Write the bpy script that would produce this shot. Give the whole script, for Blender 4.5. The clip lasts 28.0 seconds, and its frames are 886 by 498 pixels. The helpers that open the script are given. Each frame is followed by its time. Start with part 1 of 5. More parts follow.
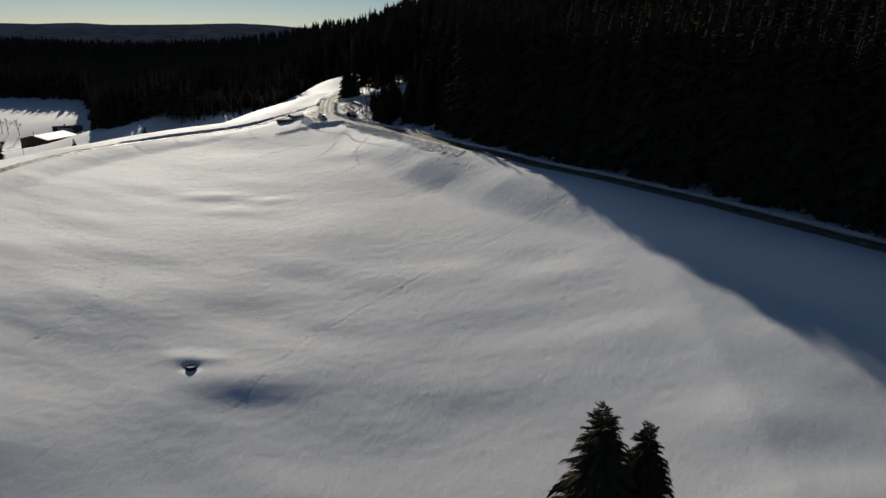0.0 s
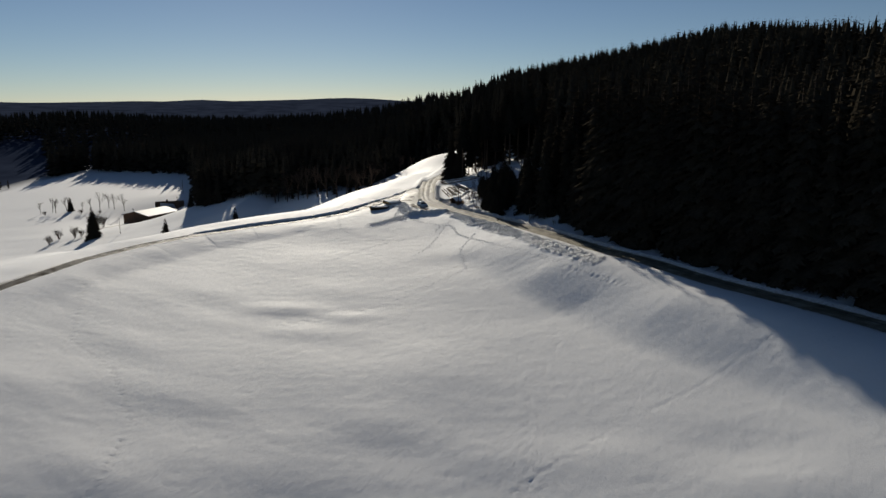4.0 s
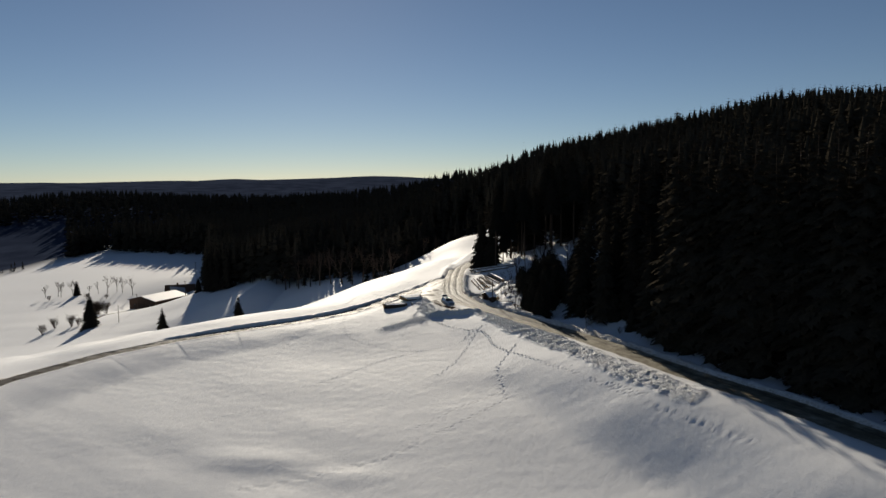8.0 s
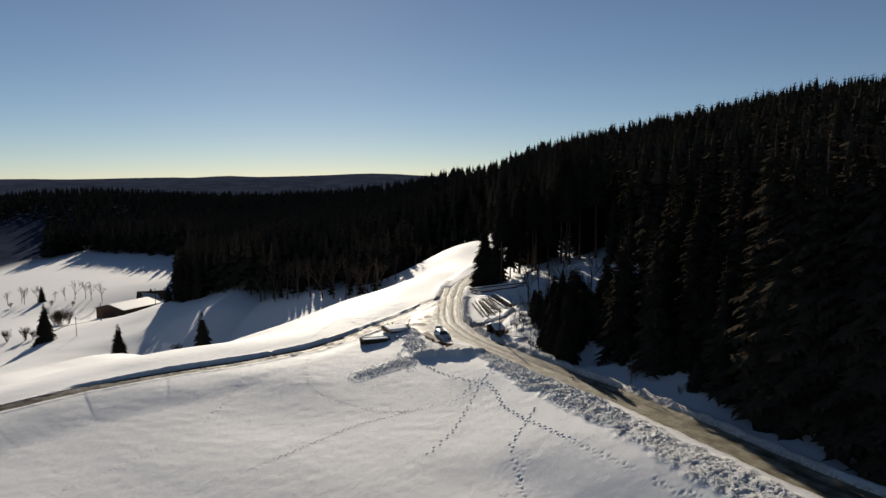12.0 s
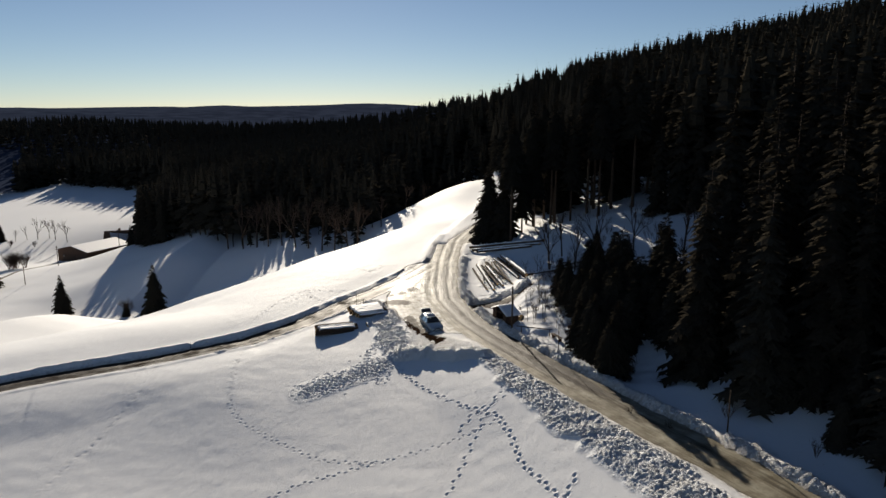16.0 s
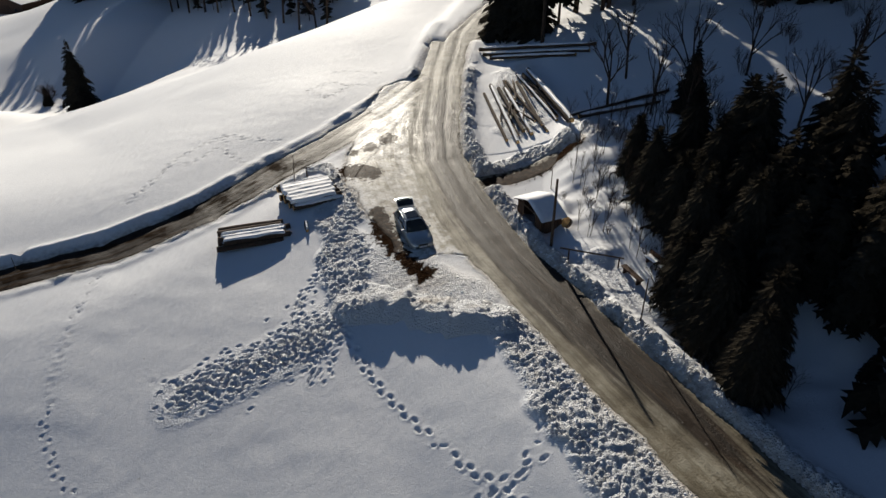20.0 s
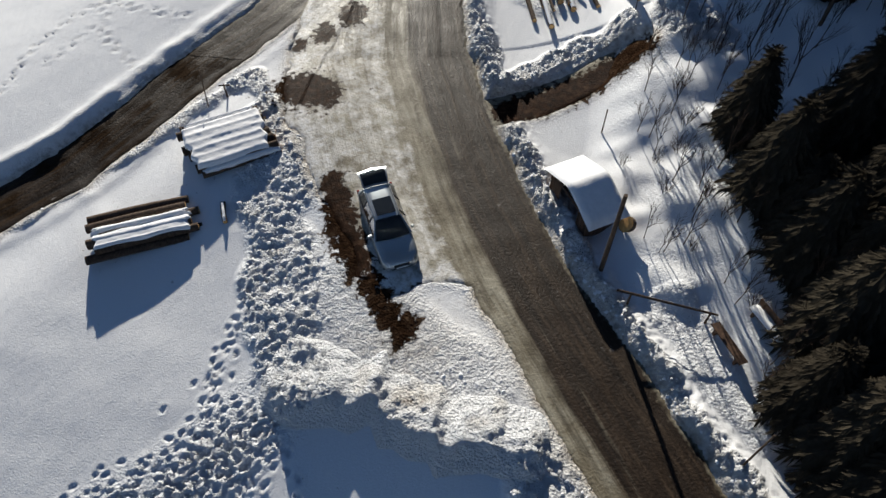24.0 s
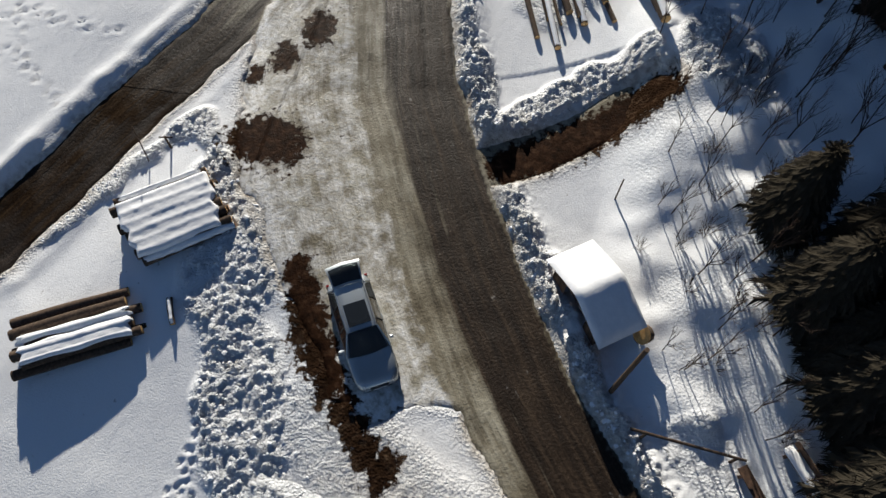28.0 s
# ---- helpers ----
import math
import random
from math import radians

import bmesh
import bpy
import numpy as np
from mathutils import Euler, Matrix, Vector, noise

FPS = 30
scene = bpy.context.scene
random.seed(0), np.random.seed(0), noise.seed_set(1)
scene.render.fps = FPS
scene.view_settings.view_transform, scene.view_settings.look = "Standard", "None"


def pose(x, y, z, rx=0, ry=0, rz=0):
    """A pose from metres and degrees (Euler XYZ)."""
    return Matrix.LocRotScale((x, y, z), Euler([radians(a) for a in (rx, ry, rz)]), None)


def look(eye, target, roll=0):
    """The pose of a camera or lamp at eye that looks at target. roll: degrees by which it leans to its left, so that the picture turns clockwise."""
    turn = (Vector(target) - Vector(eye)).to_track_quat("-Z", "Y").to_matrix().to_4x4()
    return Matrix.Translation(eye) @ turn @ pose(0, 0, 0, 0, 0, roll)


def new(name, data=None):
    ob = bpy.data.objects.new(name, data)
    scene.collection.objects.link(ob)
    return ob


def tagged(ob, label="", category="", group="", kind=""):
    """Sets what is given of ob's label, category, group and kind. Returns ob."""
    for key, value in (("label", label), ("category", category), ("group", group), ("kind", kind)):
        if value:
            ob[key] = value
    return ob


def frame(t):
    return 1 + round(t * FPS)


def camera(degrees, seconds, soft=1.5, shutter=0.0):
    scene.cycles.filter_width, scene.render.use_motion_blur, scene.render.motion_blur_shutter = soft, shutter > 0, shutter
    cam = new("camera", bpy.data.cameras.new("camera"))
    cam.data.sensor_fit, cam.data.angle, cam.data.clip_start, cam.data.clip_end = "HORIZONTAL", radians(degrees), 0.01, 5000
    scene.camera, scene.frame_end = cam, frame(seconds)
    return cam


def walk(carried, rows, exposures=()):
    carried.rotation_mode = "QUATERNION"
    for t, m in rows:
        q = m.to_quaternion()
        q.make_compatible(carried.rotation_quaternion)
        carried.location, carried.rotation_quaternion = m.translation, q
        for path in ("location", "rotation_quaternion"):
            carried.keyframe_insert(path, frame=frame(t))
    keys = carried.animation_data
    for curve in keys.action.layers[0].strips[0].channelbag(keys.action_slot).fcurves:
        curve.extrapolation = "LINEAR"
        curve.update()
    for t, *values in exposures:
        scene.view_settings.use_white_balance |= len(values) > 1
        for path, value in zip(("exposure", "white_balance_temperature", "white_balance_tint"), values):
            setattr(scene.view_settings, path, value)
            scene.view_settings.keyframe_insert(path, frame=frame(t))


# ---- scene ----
cam = camera(65.0, 28.0)
METRES, EYE, TILT, LEAN, TURN = 215.0, 26.0, -17.2, -0.7, 0.0
ROWS = [
    (0.0, 0.0, 0.0, 0.0, 0.0, 0.0, -0.0),
    (0.5, -0.0032, 0.0206, 0.0063, 2.05, 0.45, -0.57),
    (1.0, -0.0067, 0.0413, 0.0128, 3.91, 0.92, -1.07),
    (1.5, -0.0105, 0.0625, 0.0194, 5.28, 1.35, -1.32),
    (2.0, -0.0143, 0.0841, 0.0259, 6.87, 2.04, -1.71),
    (2.5, -0.0184, 0.1048, 0.033, 7.26, 2.87, -1.74),
    (3.0, -0.0224, 0.1256, 0.0401, 7.41, 3.72, -1.69),
    (3.5, -0.0258, 0.1471, 0.0476, 7.61, 4.59, -1.63),
    (5.5, -0.0392, 0.2296, 0.076, 9.13, 7.89, -1.61),
    (6.0, -0.042, 0.2497, 0.0814, 9.69, 8.81, -1.77),
    (6.5, -0.045, 0.2697, 0.0866, 10.02, 9.69, -1.81),
    (7.0, -0.0481, 0.2886, 0.0916, 10.12, 10.59, -1.85),
    (7.5, -0.0509, 0.3067, 0.0969, 10.19, 11.4, -1.84),
    (8.0, -0.0545, 0.325, 0.1022, 10.15, 11.57, -1.81),
    (8.5, -0.0581, 0.3429, 0.1085, 10.08, 11.53, -1.79),
    (9.0, -0.0612, 0.361, 0.1148, 10.04, 11.49, -1.79),
    (9.5, -0.0638, 0.3795, 0.1205, 10.0, 11.47, -1.8),
    (10.0, -0.0663, 0.3975, 0.1261, 9.96, 11.46, -1.81),
    (10.5, -0.0692, 0.4154, 0.1314, 9.96, 11.45, -1.83),
    (11.0, -0.0723, 0.4336, 0.1372, 9.96, 11.44, -1.85),
    (11.5, -0.0758, 0.4517, 0.1435, 9.94, 11.42, -1.9),
    (12.0, -0.0792, 0.4708, 0.1497, 9.89, 11.39, -1.94),
    (12.5, -0.0826, 0.4893, 0.1556, 9.8, 11.33, -1.92),
    (14.5, -0.0928, 0.5686, 0.1749, 9.59, 9.28, -2.06),
    (15.0, -0.0957, 0.5888, 0.1806, 9.62, 7.07, -2.06),
    (15.5, -0.0988, 0.6089, 0.1871, 9.74, 6.35, -2.12),
    (16.0, -0.1023, 0.6279, 0.1932, 9.8, 5.82, -2.19),
    (16.5, -0.1061, 0.6486, 0.1998, 9.85, 3.47, -2.26),
    (17.0, -0.1097, 0.6698, 0.2064, 9.88, 1.0, -2.28),
    (17.5, -0.113, 0.6909, 0.2127, 9.88, -1.44, -2.27),
    (18.0, -0.1161, 0.7116, 0.2191, 9.78, -3.92, -2.25),
    (18.5, -0.1191, 0.7327, 0.2257, 9.8, -6.47, -2.26),
    (19.0, -0.1223, 0.7538, 0.2324, 9.88, -9.12, -2.36),
    (19.5, -0.1255, 0.7747, 0.2391, 10.02, -12.12, -2.37),
    (20.0, -0.1288, 0.7954, 0.2459, 10.16, -15.28, -2.44),
    (20.5, -0.1325, 0.8161, 0.2529, 10.23, -19.29, -2.47),
    (22.5, -0.142, 0.8725, 0.2696, 10.34, -31.6, -2.66),
    (23.0, -0.1435, 0.8807, 0.2723, 10.35, -33.4, -2.67),
    (23.5, -0.145, 0.8898, 0.2755, 10.37, -35.51, -2.68),
    (24.0, -0.1463, 0.8973, 0.2781, 10.38, -37.32, -2.71),
    (24.5, -0.1477, 0.9051, 0.2808, 10.33, -39.4, -2.74),
    (25.0, -0.1487, 0.9113, 0.283, 9.74, -41.17, -2.56),
    (25.5, -0.1498, 0.9176, 0.2855, 9.59, -43.24, -2.56),
    (26.0, -0.1506, 0.9226, 0.2876, 9.63, -44.99, -2.59),
    (26.5, -0.1512, 0.9282, 0.2901, 9.72, -46.42, -2.55),
    (27.0, -0.1518, 0.9329, 0.2921, 9.75, -46.79, -2.55),
    (27.5, -0.1524, 0.938, 0.2939, 9.78, -46.84, -2.57),
    (28.0, -0.153, 0.9424, 0.2951, 9.81, -46.85, -2.57),
]
walk(cam, [(t, pose(0, 0, EYE, TILT, LEAN, TURN) @ pose(METRES * x, METRES * y, METRES * z, 90 + pitch, roll, yaw)) for t, x, y, z, yaw, pitch, roll in ROWS],
     exposures=[(0.0, -0.66, 6750, 10), (3.0, -0.55, 6750, 10), (8.0, -0.38, 7000, 11), (12.0, -0.2, 7050, 12), (17.0, -0.08, 6950, 12), (20.0, -0.17, 6700, 11), (23.0, 0.14, 6450, 10), (28.0, 0.18, 6450, 10)])

# ---- world, sun ----
SUN_AZ, SUN_EL = 21.0, 18.6
world = bpy.data.worlds.new("world")
scene.world = world
world.use_nodes = True
sky = world.node_tree.nodes.new("ShaderNodeTexSky")
sky.sky_type, sky.sun_disc = "NISHITA", False
sky.sun_elevation, sky.sun_rotation = radians(SUN_EL), radians(-SUN_AZ)
sky.altitude, sky.air_density, sky.dust_density, sky.ozone_density = 1000, 0.74, 0.07, 2.7
back = world.node_tree.nodes["Background"]
back.inputs["Strength"].default_value = 0.068
world.node_tree.links.new(sky.outputs[0], back.inputs["Color"])
sun = new("sun", bpy.data.lights.new("sun", "SUN"))
sun.data.energy, sun.data.angle, sun.data.color = 6.2, radians(0.6), (1.0, 0.94, 0.82)
TO_SUN = Vector((-math.sin(radians(SUN_AZ)) * math.cos(radians(SUN_EL)), math.cos(radians(SUN_AZ)) * math.cos(radians(SUN_EL)), math.sin(radians(SUN_EL))))
sun.matrix_world = look(TO_SUN * 300, (0, 0, 0))


# ---- materials ----
class Mat:
    """A small builder for node materials."""

    def __init__(self, name):
        self.m = bpy.data.materials.new(name)
        self.m.use_nodes = True
        self.t = self.m.node_tree
        self.b = self.t.nodes["Principled BSDF"]

    def node(self, kind, **values):
        n = self.t.nodes.new("ShaderNode" + kind)
        for key, value in values.items():
            n.inputs[key.replace("_", " ")].default_value = value
        return n

    def link(self, a, b):
        self.t.links.new(a, b)

    def coords(self):
        return self.node("TexCoord").outputs["Object"]

    def noise(self, scale, detail=4.0, rough=0.55, where=None, stretch=None):
        n = self.node("TexNoise", Scale=scale, Detail=detail, Roughness=rough)
        src = where or self.coords()
        if stretch:
            mp = self.node("Mapping")
            mp.inputs["Scale"].default_value = stretch
            self.link(src, mp.inputs["Vector"])
            src = mp.outputs[0]
        self.link(src, n.inputs["Vector"])
        return n.outputs["Fac"]

    def ramp(self, fac, stops):
        n = self.node("ValToRGB")
        e = n.color_ramp.elements
        while len(e) < len(stops):
            e.new(0.5)
        for el, (p, c) in zip(e, stops):
            el.position, el.color = p, (*c, 1) if len(c) == 3 else c
        self.link(fac, n.inputs["Fac"])
        return n.outputs["Color"]

    def span(self, fac, a, b, c=0.0, d=1.0):
        n = self.node("MapRange")
        for i, v in enumerate((a, b, c, d)):
            n.inputs[1 + i].default_value = v
        self.link(fac, n.inputs[0])
        return n.outputs[0]

    def math(self, op, a, b):
        n = self.node("Math")
        n.operation = op
        for i, v in enumerate((a, b)):
            if isinstance(v, (int, float)):
                n.inputs[i].default_value = v
            else:
                self.link(v, n.inputs[i])
        return n.outputs[0]

    def mix(self, fac, a, b):
        n = self.node("Mix")
        n.data_type = "RGBA"
        for i, v in ((0, fac), (6, a), (7, b)):
            if isinstance(v, (int, float)):
                n.inputs[i].default_value = v
            elif isinstance(v, tuple):
                n.inputs[i].default_value = (*v, 1)
            else:
                self.link(v, n.inputs[i])
        return n.outputs[2]

    def attr(self, name):
        n = self.node("Attribute")
        n.attribute_name = name
        return n.outputs["Fac"]

    def bump(self, height, distance, strength=1.0):
        n = self.node("Bump", Strength=strength, Distance=distance)
        self.link(height, n.inputs["Height"])
        self.link(n.outputs[0], self.b.inputs["Normal"])

    def set(self, color=None, rough=None, metal=0.0, spec=None):
        for key, v in (("Base Color", color), ("Roughness", rough), ("Metallic", metal), ("Specular IOR Level", spec)):
            if v is None:
                continue
            if isinstance(v, tuple):
                self.b.inputs[key].default_value = (*v, 1)
            elif isinstance(v, (int, float)):
                self.b.inputs[key].default_value = v
            else:
                self.link(v, self.b.inputs[key])
        return self.m


def mat_snow():
    k = Mat("snow")
    dirt, mud, wood, churn = (k.attr(n) for n in ("dirt", "mud", "wood_shade_haze", "churn"))
    fine = k.noise(7.0, 5)
    broad = k.noise(0.15, 3)
    white = k.mix(broad, (0.765, 0.777, 0.795), (0.80, 0.81, 0.825))
    soiled = k.ramp(k.noise(3.0, 6), [(0.35, (0.26, 0.20, 0.14)), (0.55, (0.62, 0.57, 0.50)), (0.75, (0.78, 0.77, 0.75))])
    c = k.mix(dirt, white, soiled)
    earth = k.ramp(k.noise(2.6, 8, 0.65), [(0.3, (0.011, 0.006, 0.003)), (0.55, (0.031, 0.017, 0.010)), (0.78, (0.12, 0.08, 0.05))])
    edge = k.span(k.math("ADD", mud, k.span(k.noise(2.6, 9, 0.7), 0.3, 0.7, -0.5, 0.5)), 0.40, 0.58)
    c = k.mix(edge, c, earth)
    # dark woods, with distance haze and under-tree shade put into the blue tone
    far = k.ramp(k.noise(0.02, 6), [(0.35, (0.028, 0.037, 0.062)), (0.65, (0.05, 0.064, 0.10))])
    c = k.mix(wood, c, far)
    vor = k.node("TexVoronoi", Scale=8.5)
    k.link(k.coords(), vor.inputs["Vector"])
    rough_snow = k.math("ADD", k.math("MULTIPLY", k.noise(8.0, 7, 0.68), 1.7), k.math("MULTIPLY", vor.outputs["Distance"], 0.9))
    soft = k.math("ADD", k.math("MULTIPLY", k.noise(14.0, 4), 0.12), k.math("MULTIPLY", k.noise(1.4, 4, stretch=(1, 0.45, 1)), 0.30))
    h = k.math("ADD", soft, k.math("MULTIPLY", rough_snow, churn))
    k.bump(h, 0.16, 0.9)
    return k.set(c, k.span(fine, 0.3, 0.7, 0.62, 0.82), spec=k.span(k.math("MAXIMUM", wood, edge), 0, 1, 0.22, 0.0))


def mat_road():
    k = Mat("packed_road")
    across, along, mud, wetness, snowy, icy = (k.attr(n) for n in ("across", "along", "mud", "wet", "snowy", "icy"))
    comb = k.node("CombineXYZ")
    k.link(k.math("MULTIPLY", along, 0.07), comb.inputs[0])
    k.link(across, comb.inputs[1])
    streak = k.noise(2.2, 8, 0.62, comb.outputs[0])
    streak2 = k.noise(3.6, 7, 0.6, comb.outputs[0])
    patch = k.noise(0.55, 6, 0.6)
    grain = k.noise(9.0, 6, 0.6)
    tone = k.math("ADD", k.math("MULTIPLY", patch, 0.55), k.math("ADD", k.math("MULTIPLY", streak2, 0.3), k.math("MULTIPLY", grain, 0.15)))
    packed = k.ramp(tone, [(0.36, (0.085, 0.068, 0.042)), (0.48, (0.185, 0.16, 0.112)), (0.60, (0.33, 0.305, 0.235)), (0.7, (0.50, 0.48, 0.42))])
    wet = k.ramp(k.math("ADD", k.math("MULTIPLY", streak2, 0.7), k.math("MULTIPLY", grain, 0.3)), [(0.34, (0.007, 0.004, 0.0022)), (0.5, (0.020, 0.0118, 0.0065)), (0.68, (0.064, 0.042, 0.025))])
    lane = k.math("ADD", wetness, k.span(streak, 0.3, 0.7, -0.3, 0.3))
    c = k.mix(k.span(lane, 0.3, 0.72), packed, wet)
    pressed = k.ramp(k.noise(4.0, 6, 0.65), [(0.32, (0.36, 0.33, 0.27)), (0.5, (0.66, 0.64, 0.60)), (0.7, (0.77, 0.775, 0.78))])
    c = k.mix(k.span(k.math("ADD", snowy, k.span(k.math("ADD", k.noise(1.3, 7, 0.65), k.math("MULTIPLY", streak, 0.6)), 0.5, 1.1, -0.45, 0.45)), 0.3, 0.75), c, pressed)
    earth = k.ramp(k.noise(3.0, 6), [(0.3, (0.009, 0.004, 0.002)), (0.55, (0.030, 0.013, 0.006)), (0.8, (0.09, 0.048, 0.026))])
    bare_earth = k.span(k.math("ADD", mud, k.span(k.noise(2.6, 9, 0.7), 0.3, 0.7, -0.5, 0.5)), 0.40, 0.58)
    c = k.mix(bare_earth, c, earth)
    k.bump(k.math("ADD", k.math("MULTIPLY", streak2, 0.9), k.math("ADD", k.math("MULTIPLY", grain, 0.7), k.math("MULTIPLY", patch, 0.8))), 0.07, 0.7)
    icy = k.math("MULTIPLY", icy, k.span(k.math("ADD", k.math("MULTIPLY", streak2, 0.5), k.math("MULTIPLY", patch, 0.5)), 0.42, 0.58, 0.0, 1.1))
    return k.set(c, k.span(icy, 0, 1, 0.58, 0.38), spec=k.math("MULTIPLY", k.span(icy, -1, 1, 0.0, 0.34), k.span(bare_earth, 0, 1, 1.0, 0.15)))


def mat_plain(name, dark, light, scale, rough=0.85, bump=0.02, stretch=None, metal=0.0, spec=0.25):
    k = Mat(name)
    n = k.noise(scale, 6, 0.6, stretch=stretch)
    info = k.node("ObjectInfo")
    tone = k.math("ADD", n, k.span(info.outputs["Random"], 0, 1, -0.12, 0.12))
    k.bump(n, bump, 0.6)
    return k.set(k.ramp(tone, [(0.3, dark), (0.7, light)]), rough, metal, spec)


SNOW = mat_snow()
ROAD = mat_road()
NEEDLES = mat_plain("spruce_needles", (0.026, 0.022, 0.017), (0.050, 0.043, 0.032), 3.0, 0.9, spec=0.0)
HAZE = mat_plain("distant_woods", (0.045, 0.055, 0.075), (0.065, 0.078, 0.10), 0.05, 1.0, spec=0.0)
BARK = mat_plain("bark", (0.035, 0.022, 0.015), (0.11, 0.075, 0.052), 9.0, 0.9, 0.03, (1, 1, 0.25))
TWIG = mat_plain("bare_twigs", (0.035, 0.024, 0.018), (0.09, 0.062, 0.048), 6.0, 0.9, spec=0.05)
BOARDS = mat_plain("weathered_boards", (0.045, 0.026, 0.018), (0.14, 0.08, 0.05), 6.0, 0.85, 0.01, (1, 1, 0.15))
CUT = mat_plain("sawn_wood", (0.60, 0.32, 0.11), (0.82, 0.54, 0.24), 12.0, 0.8)
CAPSNOW = mat_plain("snow_cap", (0.78, 0.79, 0.81), (0.87, 0.87, 0.88), 4.0, 0.6, 0.03)


# ---- helpers for meshes ----
def smooth(a, b, x):
    t = np.clip((x - a) / (b - a), 0, 1)
    return t * t * (3 - 2 * t)


def hash2(ix, iy, seed):
    h = (ix.astype(np.int64) * 374761393 + iy.astype(np.int64) * 668265263 + seed * 1442695041) & 0xFFFFFFFF
    h = ((h ^ (h >> 13)) * 1274126177) & 0xFFFFFFFF
    return ((h ^ (h >> 16)) & 0xFFFF) / 65535.0


def vnoise(x, y, seed=0):
    """Smooth value noise in -1..1."""
    ix, iy = np.floor(x), np.floor(y)
    fx, fy = x - ix, y - iy
    fx, fy = fx * fx * (3 - 2 * fx), fy * fy * (3 - 2 * fy)
    a, b = hash2(ix, iy, seed), hash2(ix + 1, iy, seed)
    c, d = hash2(ix, iy + 1, seed), hash2(ix + 1, iy + 1, seed)
    return 2 * (a + (b - a) * fx + (c - a) * fy + (a - b - c + d) * fx * fy) - 1


def near(line, x, y):
    """Distance to a polyline of (x, y, z), signed (left of its run is positive), its z at the foot and the length up to there."""
    best = np.full(x.shape, 1e9)
    side, zz, run = np.zeros(x.shape), np.zeros(x.shape), np.zeros(x.shape)
    done = 0.0
    for a, b in zip(line[:-1], line[1:]):
        dx, dy = b[0] - a[0], b[1] - a[1]
        length = math.hypot(dx, dy)
        t = np.clip(((x - a[0]) * dx + (y - a[1]) * dy) / length ** 2, 0, 1)
        ex, ey = x - a[0] - t * dx, y - a[1] - t * dy
        d = np.hypot(ex, ey)
        m = d < best
        best = np.where(m, d, best)
        side = np.where(m, np.sign(dx * ey - dy * ex), side)
        zz = np.where(m, a[2] + t * (b[2] - a[2]), zz)
        run = np.where(m, done + t * length, run)
        done += length
    return best, best * side, zz, run


def quads(name, co, faces, mat, flat=False):
    """A mesh object's data from arrays of points and of faces with three or four corners."""
    me = bpy.data.meshes.new(name)
    co, faces = np.asarray(co, dtype=np.float32), np.asarray(faces, dtype=np.int32)
    n, k = faces.shape
    me.vertices.add(len(co))
    me.vertices.foreach_set("co", co.ravel())
    me.loops.add(n * k)
    me.loops.foreach_set("vertex_index", faces.ravel())
    me.polygons.add(n)
    me.polygons.foreach_set("loop_start", np.arange(0, n * k, k, dtype=np.int32))
    me.polygons.foreach_set("use_smooth", np.full(n, not flat))
    me.update(calc_edges=True)
    me.materials.append(mat)
    return me


def add_attr(me, name, values):
    me.attributes.new(name, "FLOAT", "POINT").data.foreach_set("value", np.asarray(values, dtype=np.float32))


def part(name, data, material, parent=None, label="", m=None):
    """Links a bmesh or a mesh as one object, under its thing."""
    if isinstance(data, bmesh.types.BMesh):
        me = bpy.data.meshes.new(name)
        data.to_mesh(me)
        data.free()
        me.materials.append(material)
    else:
        me = data
    ob = new(name, me)
    if parent:
        ob.parent = parent
    if m is not None:
        ob.matrix_basis = m
    if label:
        ob["label"] = label
    return ob


def thing(name, m, label, category, group="", kind=""):
    ob = new(name)
    ob.empty_display_size = 0.2
    ob.matrix_basis = m
    return tagged(ob, label, category, group, kind)


def box(x0, x1, y0, y1, z0, z1, bevel=0.0):
    bm = bmesh.new()
    bmesh.ops.create_cube(bm, size=1.0, matrix=Matrix.Translation(((x0 + x1) / 2, (y0 + y1) / 2, (z0 + z1) / 2)) @ Matrix.Diagonal((x1 - x0, y1 - y0, z1 - z0, 1)))
    if bevel:
        bmesh.ops.bevel(bm, geom=bm.edges[:], offset=bevel, segments=2, affect="EDGES", profile=0.5)
    return bm


def rod(a, b, r0, r1, sides=8, bm=None, cap=True):
    bm = bm or bmesh.new()
    a, b = Vector(a), Vector(b)
    d = b - a
    m = Matrix.Translation((a + b) / 2) @ d.to_track_quat("Z", "Y").to_matrix().to_4x4()
    bmesh.ops.create_cone(bm, cap_ends=cap, segments=sides, radius1=r0, radius2=r1, depth=d.length, matrix=m)
    return bm


# ---- the lie of the land ----
MAIN = [(-30, 1000, 8), (-30, 560, 25), (-40, 420, 18.5), (-39, 340, 9.5), (-38, 300, 5.2), (-40, 280, 3.8), (-42, 264, 2.6), (-41.3, 252, 1.5), (-39.4, 239, 0.5),
        (-38, 233, 0.1), (-36, 228.5, 0), (-34, 224.3, -0.1), (-31, 219.3, -0.1), (-24, 209.5, 0), (-17.5, 201, 0), (-9, 190.5, 0),
        (-3, 182, 0), (4.5, 171, -0.2), (13, 161, -0.4), (21, 149.5, -0.8), (33, 136, -1), (47, 118, -1.5), (64, 95, -2.5), (90, 50, -5), (130, -300, -12)]
LANE = [(-42.5, 250, 1.4), (-44.5, 243, 0.9), (-47.8, 234.8, 0.3), (-51.2, 228.8, -0.3), (-54.7, 222.3, -1.1), (-59.8, 217.2, -2.1), (-69.8, 211.6, -3.3), (-80, 206.5, -4.2), (-90, 199, -5),
        (-98, 188, -5.5), (-104, 172, -6), (-107, 150, -7), (-109, 100, -12), (-112, 40, -20), (-120, -300, -40)]
